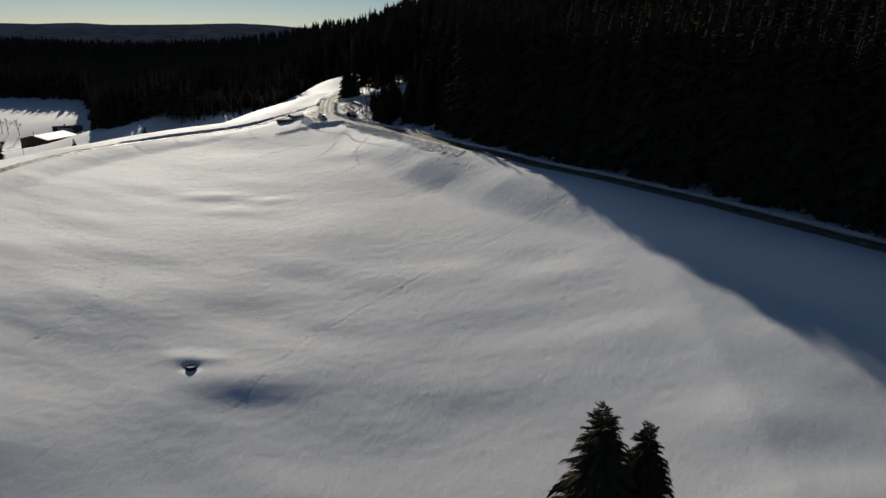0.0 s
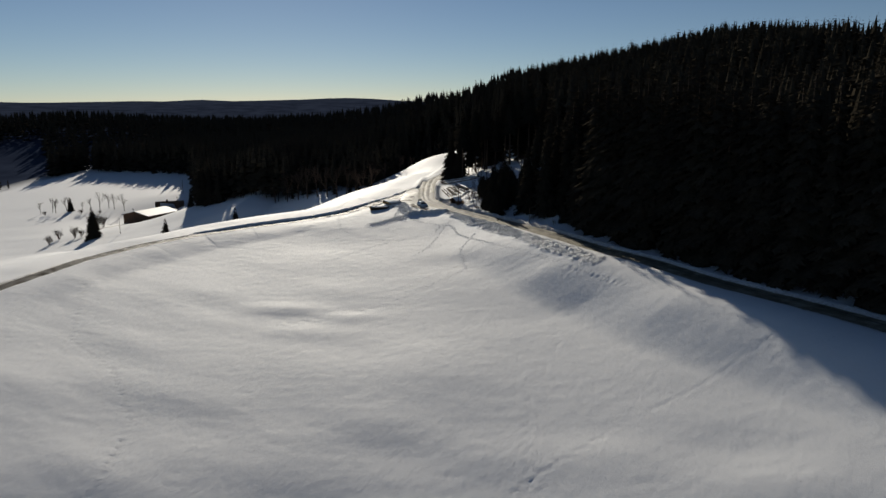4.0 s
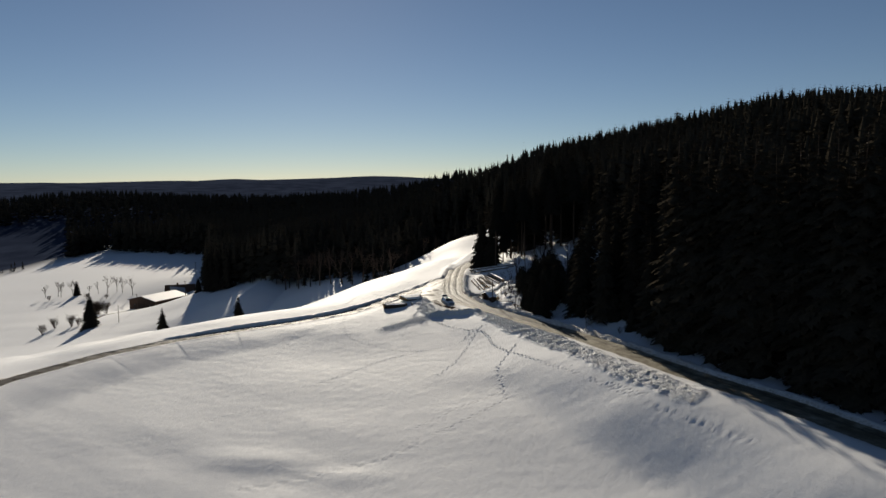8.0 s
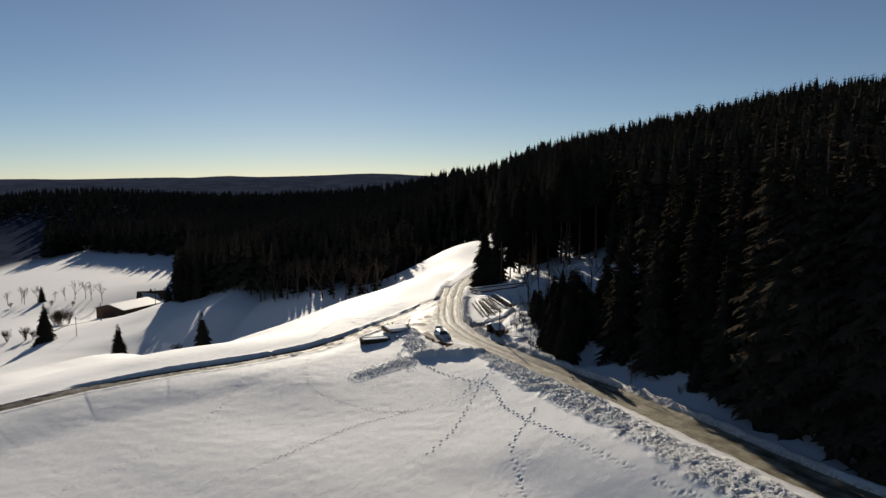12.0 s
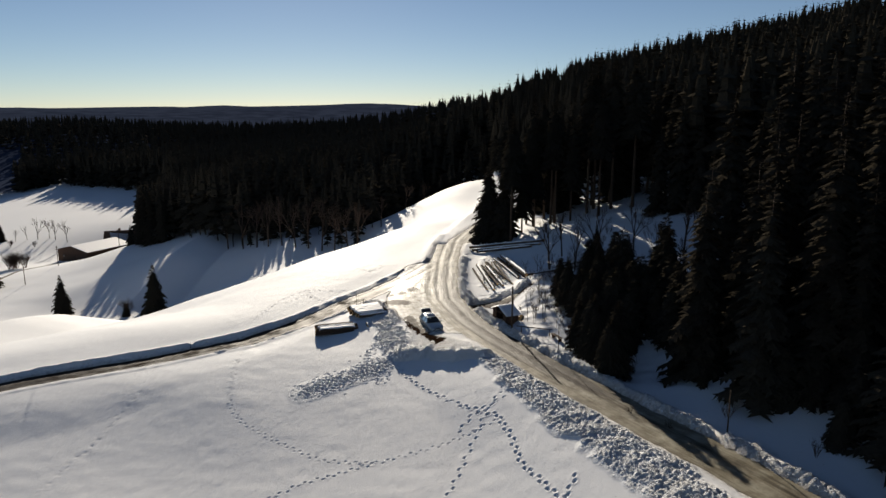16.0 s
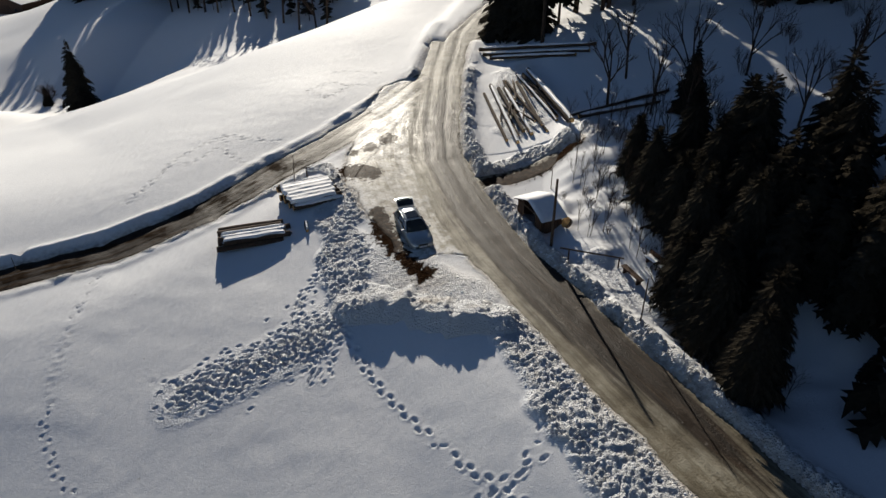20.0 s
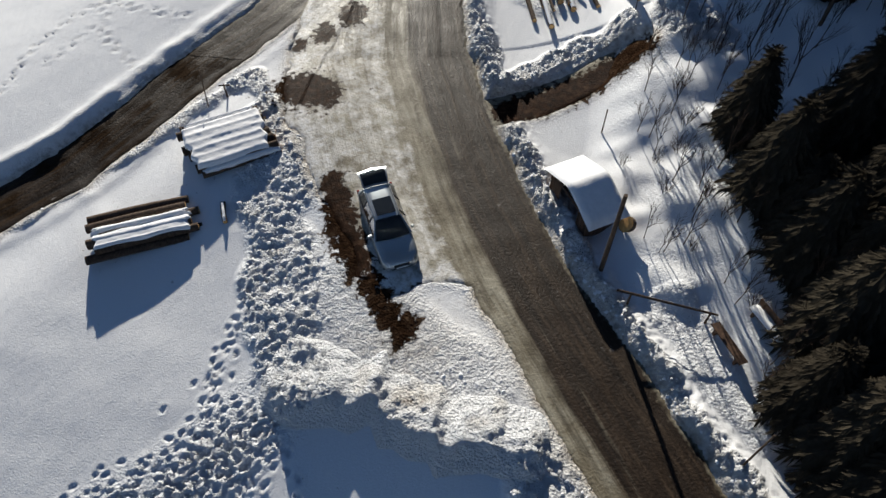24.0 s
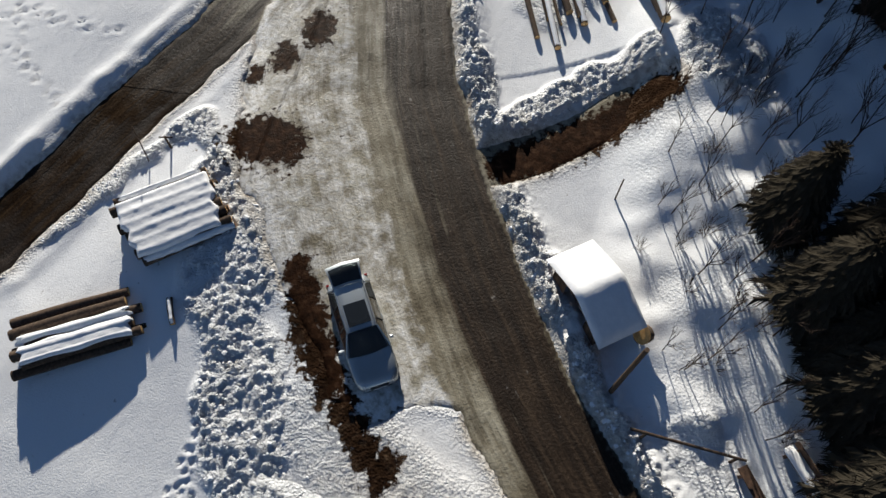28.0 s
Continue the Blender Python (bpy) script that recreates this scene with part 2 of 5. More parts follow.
RIM = MAIN[:8] + LANE[1:]
POLY = (-9.45, 4.0, 9.06, 4.08, 2.18, 0.2, 0.17, -2.19, -0.95, -0.15)


def field(x, y):
    """The open slope between the two roads."""
    u, v = (x + 30) / 50, (y - 160) / 50
    uc, vc = np.clip(u, -1.7, 1.3), np.clip(v, -2.0, 1.3)
    c = POLY
    z = c[0] + c[1] * uc + c[2] * vc + c[3] * uc * uc + c[4] * uc * vc + c[5] * vc * vc + c[6] * uc ** 3 + c[7] * uc * uc * vc + c[8] * uc * vc * vc + c[9] * vc ** 3
    return z + np.where(u > uc, 11, 4) * (u - uc) + 8 * (v - vc) + hump(x, y, -48.5, 213.5, 7, 4.5, 0.4) + hump(x, y, -25, 116, 95, 40, 1.0)


def hump(x, y, cx, cy, sx, sy, h):
    return h * np.exp(-((x - cx) / sx) ** 2 - ((y - cy) / sy) ** 2)


def soft_least(a, b, k):
    """The smaller of two distances, with the crease between them rounded off."""
    m = np.minimum(a, b)
    return np.maximum(m - k * np.log1p(np.exp(-np.abs(a - b) / k)), 0) * smooth(0, 30, m) + m * (1 - smooth(0, 30, m))


# the wooded spur across the dip, the dip itself and the hollow of the farm
SPURS = ((-190, 392, 26, 3.7), (-158, 374, 28, 1.8), (-125, 352, 28, 4.4), (-102, 330, 18, 2.2), (-120, 392, 30, 2.9), (-165, 425, 30, 0.5), (-66, 364, 22, -10.7), (-55, 301, 19, -2.6), (-74, 304, 14, -2.6), (-134, 310, 17, -4.8), (-168, 318, 22, -5.1), (-252, 441, 34, -7.5), (-84, 322, 14, 0.6), (-112, 304, 14, -2.3), (-150, 308, 16, -4.0))


def land(x, y):
    """Height of the ground without fine relief, and the distances to the roads."""
    d1, s1, z1, r1 = near(MAIN, x, y)
    d2, s2, z2, r2 = near(LANE, x, y)
    s3 = near(RIM, x, y)[1]
    d3 = soft_least(near(MAIN[:8], x, y)[0], near(LANE[1:], x, y)[0], 14)
    rise = np.clip(-10.8 + 0.0594 * x + 0.0602 * y, -6, 9)
    d4 = near(RIM, x, y)[0]
    rise = rise - (0.3 + 0.58 * smooth(-53, -68, x)) * (1 - smooth(15, 60, d4))
    reach = np.interp(x, [-145, -128, -100, -80, -60], [112, 84, 74, 62, 56])
    rise = rise - 1.5 * smooth(10, 50, d4)
    valley = rise - 40 * (1 - np.exp(-(np.maximum(d3 - 8, 0) / reach) ** 1.8))
    valley = valley + hump(x, y, 0, 1000, 420, 330, 42) + hump(x, y, -480, 700, 200, 150, -5) + hump(x, y, -800, 1000, 300, 250, 30) 
    for cx, cy, size, h in SPURS:
        valley = valley + hump(x, y, cx, cy, size, size, h)
    bank = z1 + 0.2 * np.clip(d1 - 3, 0, 15) + 0.205 * np.clip(d1 - 18, 0, 105) + 0.04 * np.clip(d1 - 123, 0, 300)
    z = np.where(s3 < 0, valley, np.where(s1 > 0, bank, field(x, y)))
    dist = np.hypot(x, y)
    z = np.where(dist > 1500, z * (1 - smooth(1500, 2000, dist)) - 30 * smooth(1500, 2000, dist), z)
    far = smooth(1700, 3000, dist)
    z = z + far * (68 + 16 * vnoise(x / 700, y / 700, 3) + 8 * vnoise(x / 260, y / 260, 4))
    w = smooth(2.6, np.where(s1 < 0, 13 + 6 * smooth(200, 180, y), 13), d1) * smooth(2.0, 9 + 5 * smooth(-57, -68, x), d2)
    w = np.where(s3 < 0, smooth(2.5, 3.8, d1) * smooth(1.75, 2.7, d2), w)
    zr = np.where(d1 < d2, z1, z2)
    both = smooth(-6, 6, d2 - d1)
    zr = np.where(np.minimum(d1, d2) < 14, z1 * both + z2 * (1 - both), zr)
    z = zr * (1 - w) + z * w
    flat = np.clip(hump(x, y, -50, 209, 15, 14, 1.25), 0, 1) * smooth(2.5, 8, d2) * smooth(3, 9, d1)
    z = z * (1 - flat) + (-1.05 + 0.03 * (y - 216) - 0.145 * 2.0 * np.log1p(np.exp(np.clip((212.5 - y) / 2.0, -40, 40))) + 0.03 * (x + 50)) * flat
    return z, d1, s1, r1, d2, s2, r2


# past the junction the driven way bends off into the wood
BEND = [(-41.4, 250, 0), (-40.6, 259, 0), (-39.4, 266, 0), (-37.4, 274.5, 0), (-34.6, 281, 0), (-30.8, 285.6, 0), (-24, 289.5, 0), (-10, 294, 0), (14, 298, 0)]
YARD = [(-42.6, 246, 0), (-43.4, 240, 0), (-41.8, 229, 0), (-38.4, 222.8, 0), (-36.6, 219.4, 0)]
CUTTING = [(-36, 228.4, 0), (-31.5, 230.6, 0), (-27, 234, 0)]


def masks(x, y):
    """Where the ground is driven or bare: 1 on the roads, the yard and the cutting."""
    z, d1, s1, r1, d2, s2, r2 = land(x, y)
    wob = 0.35 * vnoise(x / 1.7, y / 1.7, 7) + 0.15 * vnoise(x / 0.5, y / 0.5, 8)
    a = np.where(y < 261, 2.35 - d1, 2.35 - near(BEND, x, y)[0]) + 0.5 * wob
    b = 1.65 - d2 + 0.4 * wob
    dy, _, _, ry = near(YARD, x, y)
    c = 3.7 - 0.11 * np.clip(ry - 14, 0, 20) - dy + wob + 0.55 * vnoise(x / 1.1, y / 0.9, 9) * smooth(222, 216, y)
    c = np.where(s1 > 0, -9, c + 1.2 * smooth(-1.6, 0, a))
    dc, _, _, rc = near(CUTTING, x, y)
    e = 1.15 - dc + 0.3 * wob
    road = np.maximum(np.maximum(a, b), np.maximum(c, e))
    return z, road, a, b, c, e, s1, r1, s2, r2, d1, d2


# ---- ground and roads ----
CHURN = [([(-45.0, 226.6, 0), (-42.8, 220, 0), (-40.9, 215.4, 0), (-39.6, 212.6, 0)], 2.0, 0.22), ([(-28.6, 210.5, 0), (-22.8, 201, 0), (-16.2, 192, 0), (-6, 176, 0), (3.5, 163, 0)], 2.6, 0.26),
         ([(-29.2, 221.5, 0), (-24.6, 214.2, 0), (-20, 208.6, 0), (-15.2, 202, 0), (-7, 192, 0), (6, 173, 0)], 1.0, 0.24), ([(-40.2, 212, 0), (-43, 208, 0), (-47.2, 204.6, 0)], 1.5, 0.03),
         ([(-38.6, 252, 0), (-36.9, 241, 0), (-35.6, 234.5, 0), (-34, 231.3, 0), (-27.5, 235.8, 0)], 1.0, 0.28), ([(-38.2, 217, 0), (-33, 214, 0)], 2.6, 0.07), ([(-25, 219, 0), (-21, 214, 0)], 1.2, 0.06), ([(-33, 227.5, 0), (-30.5, 223, 0)], 1.3, 0.25),
         ([(-45.6, 227.6, 0), (-47.2, 229.3, 0), (-50, 226.5, 0), (-56, 219, 0), (-62, 214.2, 0)], 0.8, 0.2), ([(-33, 251, 0), (-31.5, 240, 0)], 2.8, 0.14), ([(-25.3, 236.4, 0), (-23.5, 234, 0)], 1.6, 0.4)]
TRACKS = [([(-39.6, 210.6), (-37.3, 207.6), (-35.2, 205.6), (-32.5, 203.3), (-30.2, 201.7), (-27.4, 199.9), (-25.9, 196.8), (-24.8, 193.2), (-22.3, 189.5), (-14, 179), (-6, 169), (0, 161), (8, 152)], 0.56, 0.17, 0.14),
          ([(-26.8, 205.4), (-28.8, 199.4), (-29.9, 193), (-30.6, 188.5), (-32.8, 183)], 0.75, 0.16, 0.11), ([(-26.5, 203), (-29.8, 200.5), (-31, 198)], 0.7, 0.17, 0.12),
          ([(-58.9, 214.3), (-57.4, 209), (-56.1, 205.4), (-54.6, 202), (-52, 199.3), (-47.5, 196.8), (-42.3, 194.4), (-37.5, 194.2), (-33.5, 196), (-27.1, 199.5)], 0.5, 0.12, 0.09),
          ([(-37.5, 194.2), (-43.2, 191.1), (-47.6, 186.6), (-60, 172), (-80, 152)], 0.5, 0.13, 0.09), ([(-68.1, 212.8), (-66, 204.2), (-65.3, 195.8), (-65.7, 188), (-75, 170)], 0.55, 0.12, 0.09),
          ([(-20.5, 190.5), (-23, 184), (-20.7, 173.5), (-26, 168), (-36, 158), (-52, 150)], 0.7, 0.18, 0.13), ([(-20.7, 181), (-22, 176), (-27, 172), (-33, 166)], 0.7, 0.16, 0.12),
          ([(-6, 170), (-2, 165), (1, 166)], 0.6, 0.17, 0.14), ([(-0.2, 161), (-3, 152), (-3, 140), (-7, 128), (-7, 112), (-2, 100)], 0.9, 0.15, 0.07),
          ([(25, 132), (19, 99), (12, 80)], 0.8, 0.15, 0.06), ([(-93, 168), (-95, 160), (-82, 137), (-70, 130), (-59, 117), (-56, 104), (-60, 92)], 0.8, 0.16, 0.12),
          ([(-28.2, 80.2), (-20.3, 98.2), (-8.4, 109.5), (4.1, 119.6), (19.2, 127.5), (27, 131)], 0.42, 0.14, 0.09),
          ([(-61.8, 223), (-61.3, 227), (-61.4, 230.3), (-60.1, 233.2), (-58.6, 234.9), (-56.6, 234.2), (-52.6, 233.8)], 0.5, 0.17, 0.13), ([(-59.8, 229), (-58.2, 232.5), (-56.3, 231.1), (-53.7, 228.9)], 0.5, 0.16, 0.12),
          ([(-58.6, 234.9), (-57.4, 232), (-55.8, 230.6)], 0.5, 0.16, 0.12), ([(-54.1, 245.1), (-51.4, 243.3), (-50, 246.8), (-47.8, 247.5)], 0.5, 0.17, 0.13), ([(-54.1, 245.1), (-52.6, 247.6), (-50, 246.8)], 0.5, 0.16, 0.12),
          ([(-53.6, 251), (-50.5, 251.4), (-47.6, 250.6)], 0.55, 0.16, 0.12)]


def relief(x, y, z):
    """Adds drifts, ploughed edges, churned strips and the sunk road bed to the height z."""
    _, road, a, b, c, e, s1, r1, s2, r2, d1, d2 = masks(x, y)
    quiet = smooth(0, 6, -road)
    z = z + quiet * ((0.30 + 0.16 * smooth(135, 95, y)) * vnoise(x / 27, y / 15, 11) + (0.11 + 0.07 * smooth(140, 100, y)) * vnoise(x / 13 + y / 30, y / 6 + x / 60, 12) + 0.016 * vnoise(x / 1.8, y / 1.1, 13))
    z = z + hump(x, y, -53, 157, 7, 3, 0.26) - hump(x, y, -49, 154, 8, 3, 0.14) + hump(x, y, -40, 154, 5, 2, 0.16) - hump(x, y, -40, 157, 3, 1.5, 0.1) + hump(x, y, -46, 148, 7, 2.5, 0.14)
    z = z - hump(x, y, -35.7, 90.5, 1.4, 1.0, 0.38) + hump(x, y, -37.8, 92.6, 3.0, 1.8, 0.2) + hump(x, y, -33.2, 92.6, 3, 1.6, 0.16) + hump(x, y, -28, 87.5, 8, 3.5, 0.35) - hump(x, y, -27, 83, 8, 3, 0.2)
    lump = 0.6 * np.abs(vnoise(x / 0.36, y / 0.36, 21)) + 0.85 * np.abs(vnoise(x / 0.19, y / 0.19, 22)) + 0.45 * vnoise(x / 1.2, y / 1.2, 23)
    churn = np.zeros(x.shape)
    rough = smooth(-29, -26.5, x) * smooth(3.6, 5.5, s1) * (s1 > 0) * smooth(204, 210, y) * smooth(240, 236, y)
    z = z + rough * (1.8 * smooth(206, 224, y) - 0.9 + 0.2 * vnoise(x / 1.9, y / 1.4, 26) + 0.08 * vnoise(x / 0.9, y / 0.8, 27))
    churn = np.maximum(churn, 0.12 * rough * smooth(-0.2, 0.5, vnoise(x / 2.1, y / 2.1, 28)))
    trod = smooth(1.0, 0.3, near([(-40.2, 212, 0), (-43.4, 208, 0), (-47.4, 204.6, 0)], x, y)[0] - 1.2)
    churn = np.maximum(churn, 0.25 * trod)
    for line, width, height in CHURN:
        d = near(line, x, y)[0]
        m = smooth(width, width * 0.55, d + 0.5 * vnoise(x / 1.2, y / 1.2, 24))
        churn = np.maximum(churn, m * min(1.0, 0.35 + 2.6 * height))
        z = z + m * height * (0.9 * lump + 0.15) * smooth(0.1, -0.5, road)
    rim = np.exp(-((d2 - 2.5) / 0.4) ** 2) * (0.09 * (s2 < 0) + 0.08) * (1 + 0.5 * vnoise(x / 0.8, y / 0.8, 25)) * (d1 > 6)
    rim = np.maximum(rim, np.exp(-((d1 - 3.1) / 0.7) ** 2) * 0.3 * (1 + 0.6 * lump) * (s1 > 0))
    rim = np.maximum(rim, np.exp(-((d1 - 3.0) / 0.5) ** 2) * 0.36 * (1 + 0.5 * lump) * (s1 < 0) * (y > 248) * (y < 268))
    z = z + rim * smooth(0.15, -0.2, road)
    return z - 0.16 * smooth(-0.12, 0.25, road) - 0.3 * smooth(0.2, 0.5, road), churn, road


def bare(x, y):
    """Mud and bare earth, 0..1."""
    m = hump(x, y, -43.8, 228.8, 2.1, 1.5, 1.2)
    for px, py, s in ((-41.1, 223.0, 0.6), (-40.6, 221.9, 0.8), (-40.1, 220.9, 0.85), (-39.4, 219.7, 0.85), (-38.7, 218.7, 0.75), (-38.0, 217.8, 0.6), (-37.3, 217.0, 0.55), (-36.7, 216.3, 0.6), (-36.0, 215.8, 0.7), (-44.6, 233.6, 0.7), (-45.7, 232.4, 0.5), (-43.4, 235.6, 0.9)):
        m = np.maximum(m, hump(x, y, px + 0.3, py, s * 1.05, s * 1.4, 1.15))
    dc = near([(-33, 229.6, 0), (-30, 231.4, 0), (-26.8, 233.6, 0)], x, y)[0]
    return np.maximum(m, 1.3 * np.exp(-(dc / 0.95) ** 2))


def spots(line, step):
    """Points along a track, with the heading."""
    out, carry = [], 0.0
    for (x0, y0), (x1, y1) in zip(line[:-1], line[1:]):
        length = math.hypot(x1 - x0, y1 - y0)
        s = carry
        while s < length:
            out.append((x0 + (x1 - x0) * s / length, y0 + (y1 - y0) * s / length, math.atan2(y1 - y0, x1 - x0)))
            s += step * random.uniform(0.85, 1.15)
        carry = s - length
    return out


def press(gx, gy, gz):
    """Sinks footprints into a regular grid block."""
    x0, y0, step = gx[0, 0], gy[0, 0], gx[0, 1] - gx[0, 0]
    rows, cols = gx.shape
    rng = random.Random(5)
    trodden = []
    for line, half, count in (([(-40.2, 211.6), (-43.2, 208.2), (-47.4, 204.6)], 1.5, 620), ([(-42.6, 219.5), (-43.2, 214), (-42.6, 208)], 0.5, 90), ([(-41, 211), (-40.4, 207)], 0.9, 90)):
        trail = spots(line, 0.05)
        for k in range(count):
            px, py, a = trail[rng.randrange(len(trail))]
            trodden.append((px + rng.gauss(0, half * 0.6), py + rng.gauss(0, half * 0.45), a + rng.gauss(0, 0.35)))
    for steps, size, depth in [(trodden, 0.14, 0.10)] + [(spots(line, stride), size, depth) for line, stride, size, depth in TRACKS]:
        for i, (px, py, a) in enumerate(steps):
            off = (0.15 if i % 2 else -0.15) + rng.uniform(-0.05, 0.05)
            px, py = px - math.sin(a) * off, py + math.cos(a) * off
            r = max(size * 0.85, step * 0.62)
            deep = depth * min(1.0, 1.3 * size / r)
            i0, j0 = int((px - x0) / step), int((py - y0) / step)
            k = int(3 * r / step) + 1
            if not (k < i0 < cols - k - 1 and k < j0 < rows - k - 1):
                continue
            sl = (slice(j0 - k, j0 + k + 1), slice(i0 - k, i0 + k + 1))
            dx, dy = gx[sl] - px, gy[sl] - py
            u, w = dx * math.cos(a) + dy * math.sin(a), -dx * math.sin(a) + dy * math.cos(a)
            q = (u / (r * 1.35)) ** 2 + (w / (r * 0.68)) ** 2
            gz[sl] += -deep * np.exp(-q ** 2) + 0.25 * deep * np.exp(-(np.sqrt(q) - 1.6) ** 2 * 4)
    return gz


def glade(x, y):
    """The open ground round the log yard and the strip behind it."""
    return ((x < np.where(y < 236, -16.5, -19)) & (y > 205) & (y < 257)) | ((y > 229) & (y < 256) & (x < 15))


def valley_edge(x):
    return np.interp(x, [-900, -480, -467, -462, -430, -300, -286, -190, -152, -117, -89, -73, -70, -58, -20], [420, 500, 545, 692, 660, 588, 566, 391, 364, 338, 317, 307, 345, 350, 336])


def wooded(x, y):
    """Shade under the trees, painted into the ground colour away from the woods' edges."""
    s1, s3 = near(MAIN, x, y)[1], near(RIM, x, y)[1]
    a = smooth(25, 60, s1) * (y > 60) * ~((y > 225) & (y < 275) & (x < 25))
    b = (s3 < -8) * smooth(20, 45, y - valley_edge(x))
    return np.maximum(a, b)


def make_ground():
    step = 0.8
    left = -152 - 0.8 * np.cumsum(1.13 ** np.arange(1, 55))
    left = left[left > -4600]
    right = 72 + 0.8 * np.cumsum(1.13 ** np.arange(1, 55))
    right = right[right < 4000]
    X = np.concatenate([left[::-1], -152 + step * np.arange(281), right])
    low = 40 - 0.8 * np.cumsum(1.16 ** np.arange(1, 40))
    low = low[low > -500]
    high = 340 + 0.8 * np.cumsum(1.055 ** np.arange(1, 110))
    high = high[high < 4700]
    Y = np.concatenate([low[::-1], 40 + step * np.arange(376), high])
    co, faces, soil, count = [], [], [], 0

    def add(bx, by, bz, churn, hole):
        nonlocal count
        gx, gy = np.meshgrid(bx, by)
        idx = count + np.arange(gx.size).reshape(gx.shape)
        faces.append(np.stack([idx[:-1, :-1], idx[:-1, 1:], idx[1:, 1:], idx[1:, :-1]], -1)[~hole])
        co.append(np.stack([gx, gy, bz], -1).reshape(-1, 3))
        soil.append(churn.ravel())
        count += gx.size

    def heights(bx, by, tracks=True):
        gx, gy = np.meshgrid(bx, by)
        z, churn, _ = relief(gx, gy, land(gx, gy)[0])
        return (press(gx, gy, z) if tracks else z), churn, np.zeros((len(by) - 1, len(bx) - 1), bool)

    def finer(px, py, pz, hole, xa, xb, ya, yb, div):
        """A block of smaller cells let into the grid, level with it along its rim."""
        ia, ib = np.searchsorted(px, xa - 0.01), np.searchsorted(px, xb - 0.01)
        ja, jb = np.searchsorted(py, ya - 0.01), np.searchsorted(py, yb - 0.01)
        hole[ja:jb, ia:ib] = True
        bx = np.linspace(px[ia], px[ib], (ib - ia) * div + 1)
        by = np.linspace(py[ja], py[jb], (jb - ja) * div + 1)
        z, churn, inner = heights(bx, by)
        for row, j in ((0, ja), (-1, jb)):
            z[row, :] = np.interp(bx, px[ia:ib + 1], pz[j, ia:ib + 1])
        for col, i in ((0, ia), (-1, ib)):
            z[:, col] = np.interp(by, py[ja:jb + 1], pz[ja:jb + 1, i])
        return bx, by, z, churn, inner

    base = heights(X, Y, False)
    mid = finer(X, Y, base[0], base[2], -66.4, -9.6, 164.0, 252.0, 4)
    slope = finer(X, Y, base[0], base[2], -101.6, 29.6, 72.0, 164.0, 2)
    close = finer(mid[0], mid[1], mid[2], mid[4], -49.6, -20.8, 203.2, 236.8, 2)
    lane = finer(X, Y, base[0], base[2], -104.0, -66.4, 172.0, 216.0, 4)
    verge = finer(X, Y, base[0], base[2], -9.6, 29.6, 164.0, 192.0, 4)
    steps = finer(mid[0], mid[1], mid[2], mid[4], -60.0, -10.4, 181.6, 203.2, 2)
    add(X, Y, *base)
    for block in (mid, slope, close, lane, verge, steps):
        add(*block)
    co, soil = np.concatenate(co), np.concatenate(soil)
    me = quads("ground", co, np.concatenate(faces), SNOW)
    x, y = co[:, 0], co[:, 1]
    _, road, a, b, c, e, *_ = masks(x, y)
    close = np.exp(-np.clip(-road, 0, 9) / 0.35)
    add_attr(me, "dirt", np.clip(0.75 * close * np.where((c > a) & (c > b) & (y < 222), 0.15, 1.0) + hump(x, y, -35.6, 215.2, 3.2, 2.2, 0.45) + 0.22 * soil * smooth(0.2, 0.8, vnoise(x / 0.9, y / 0.9, 31)), 0, 1))
    add_attr(me, "mud", bare(x, y))
    add_attr(me, "churn", np.clip(soil + 0.5 * close, 0, 1))
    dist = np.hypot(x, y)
    # hazy tone on the far hills, painted shade on the forest floor
    add_attr(me, "wood_shade_haze", np.maximum(smooth(1150, 1300, dist), wooded(x, y)))
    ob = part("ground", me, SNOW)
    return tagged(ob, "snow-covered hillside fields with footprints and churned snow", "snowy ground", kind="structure")


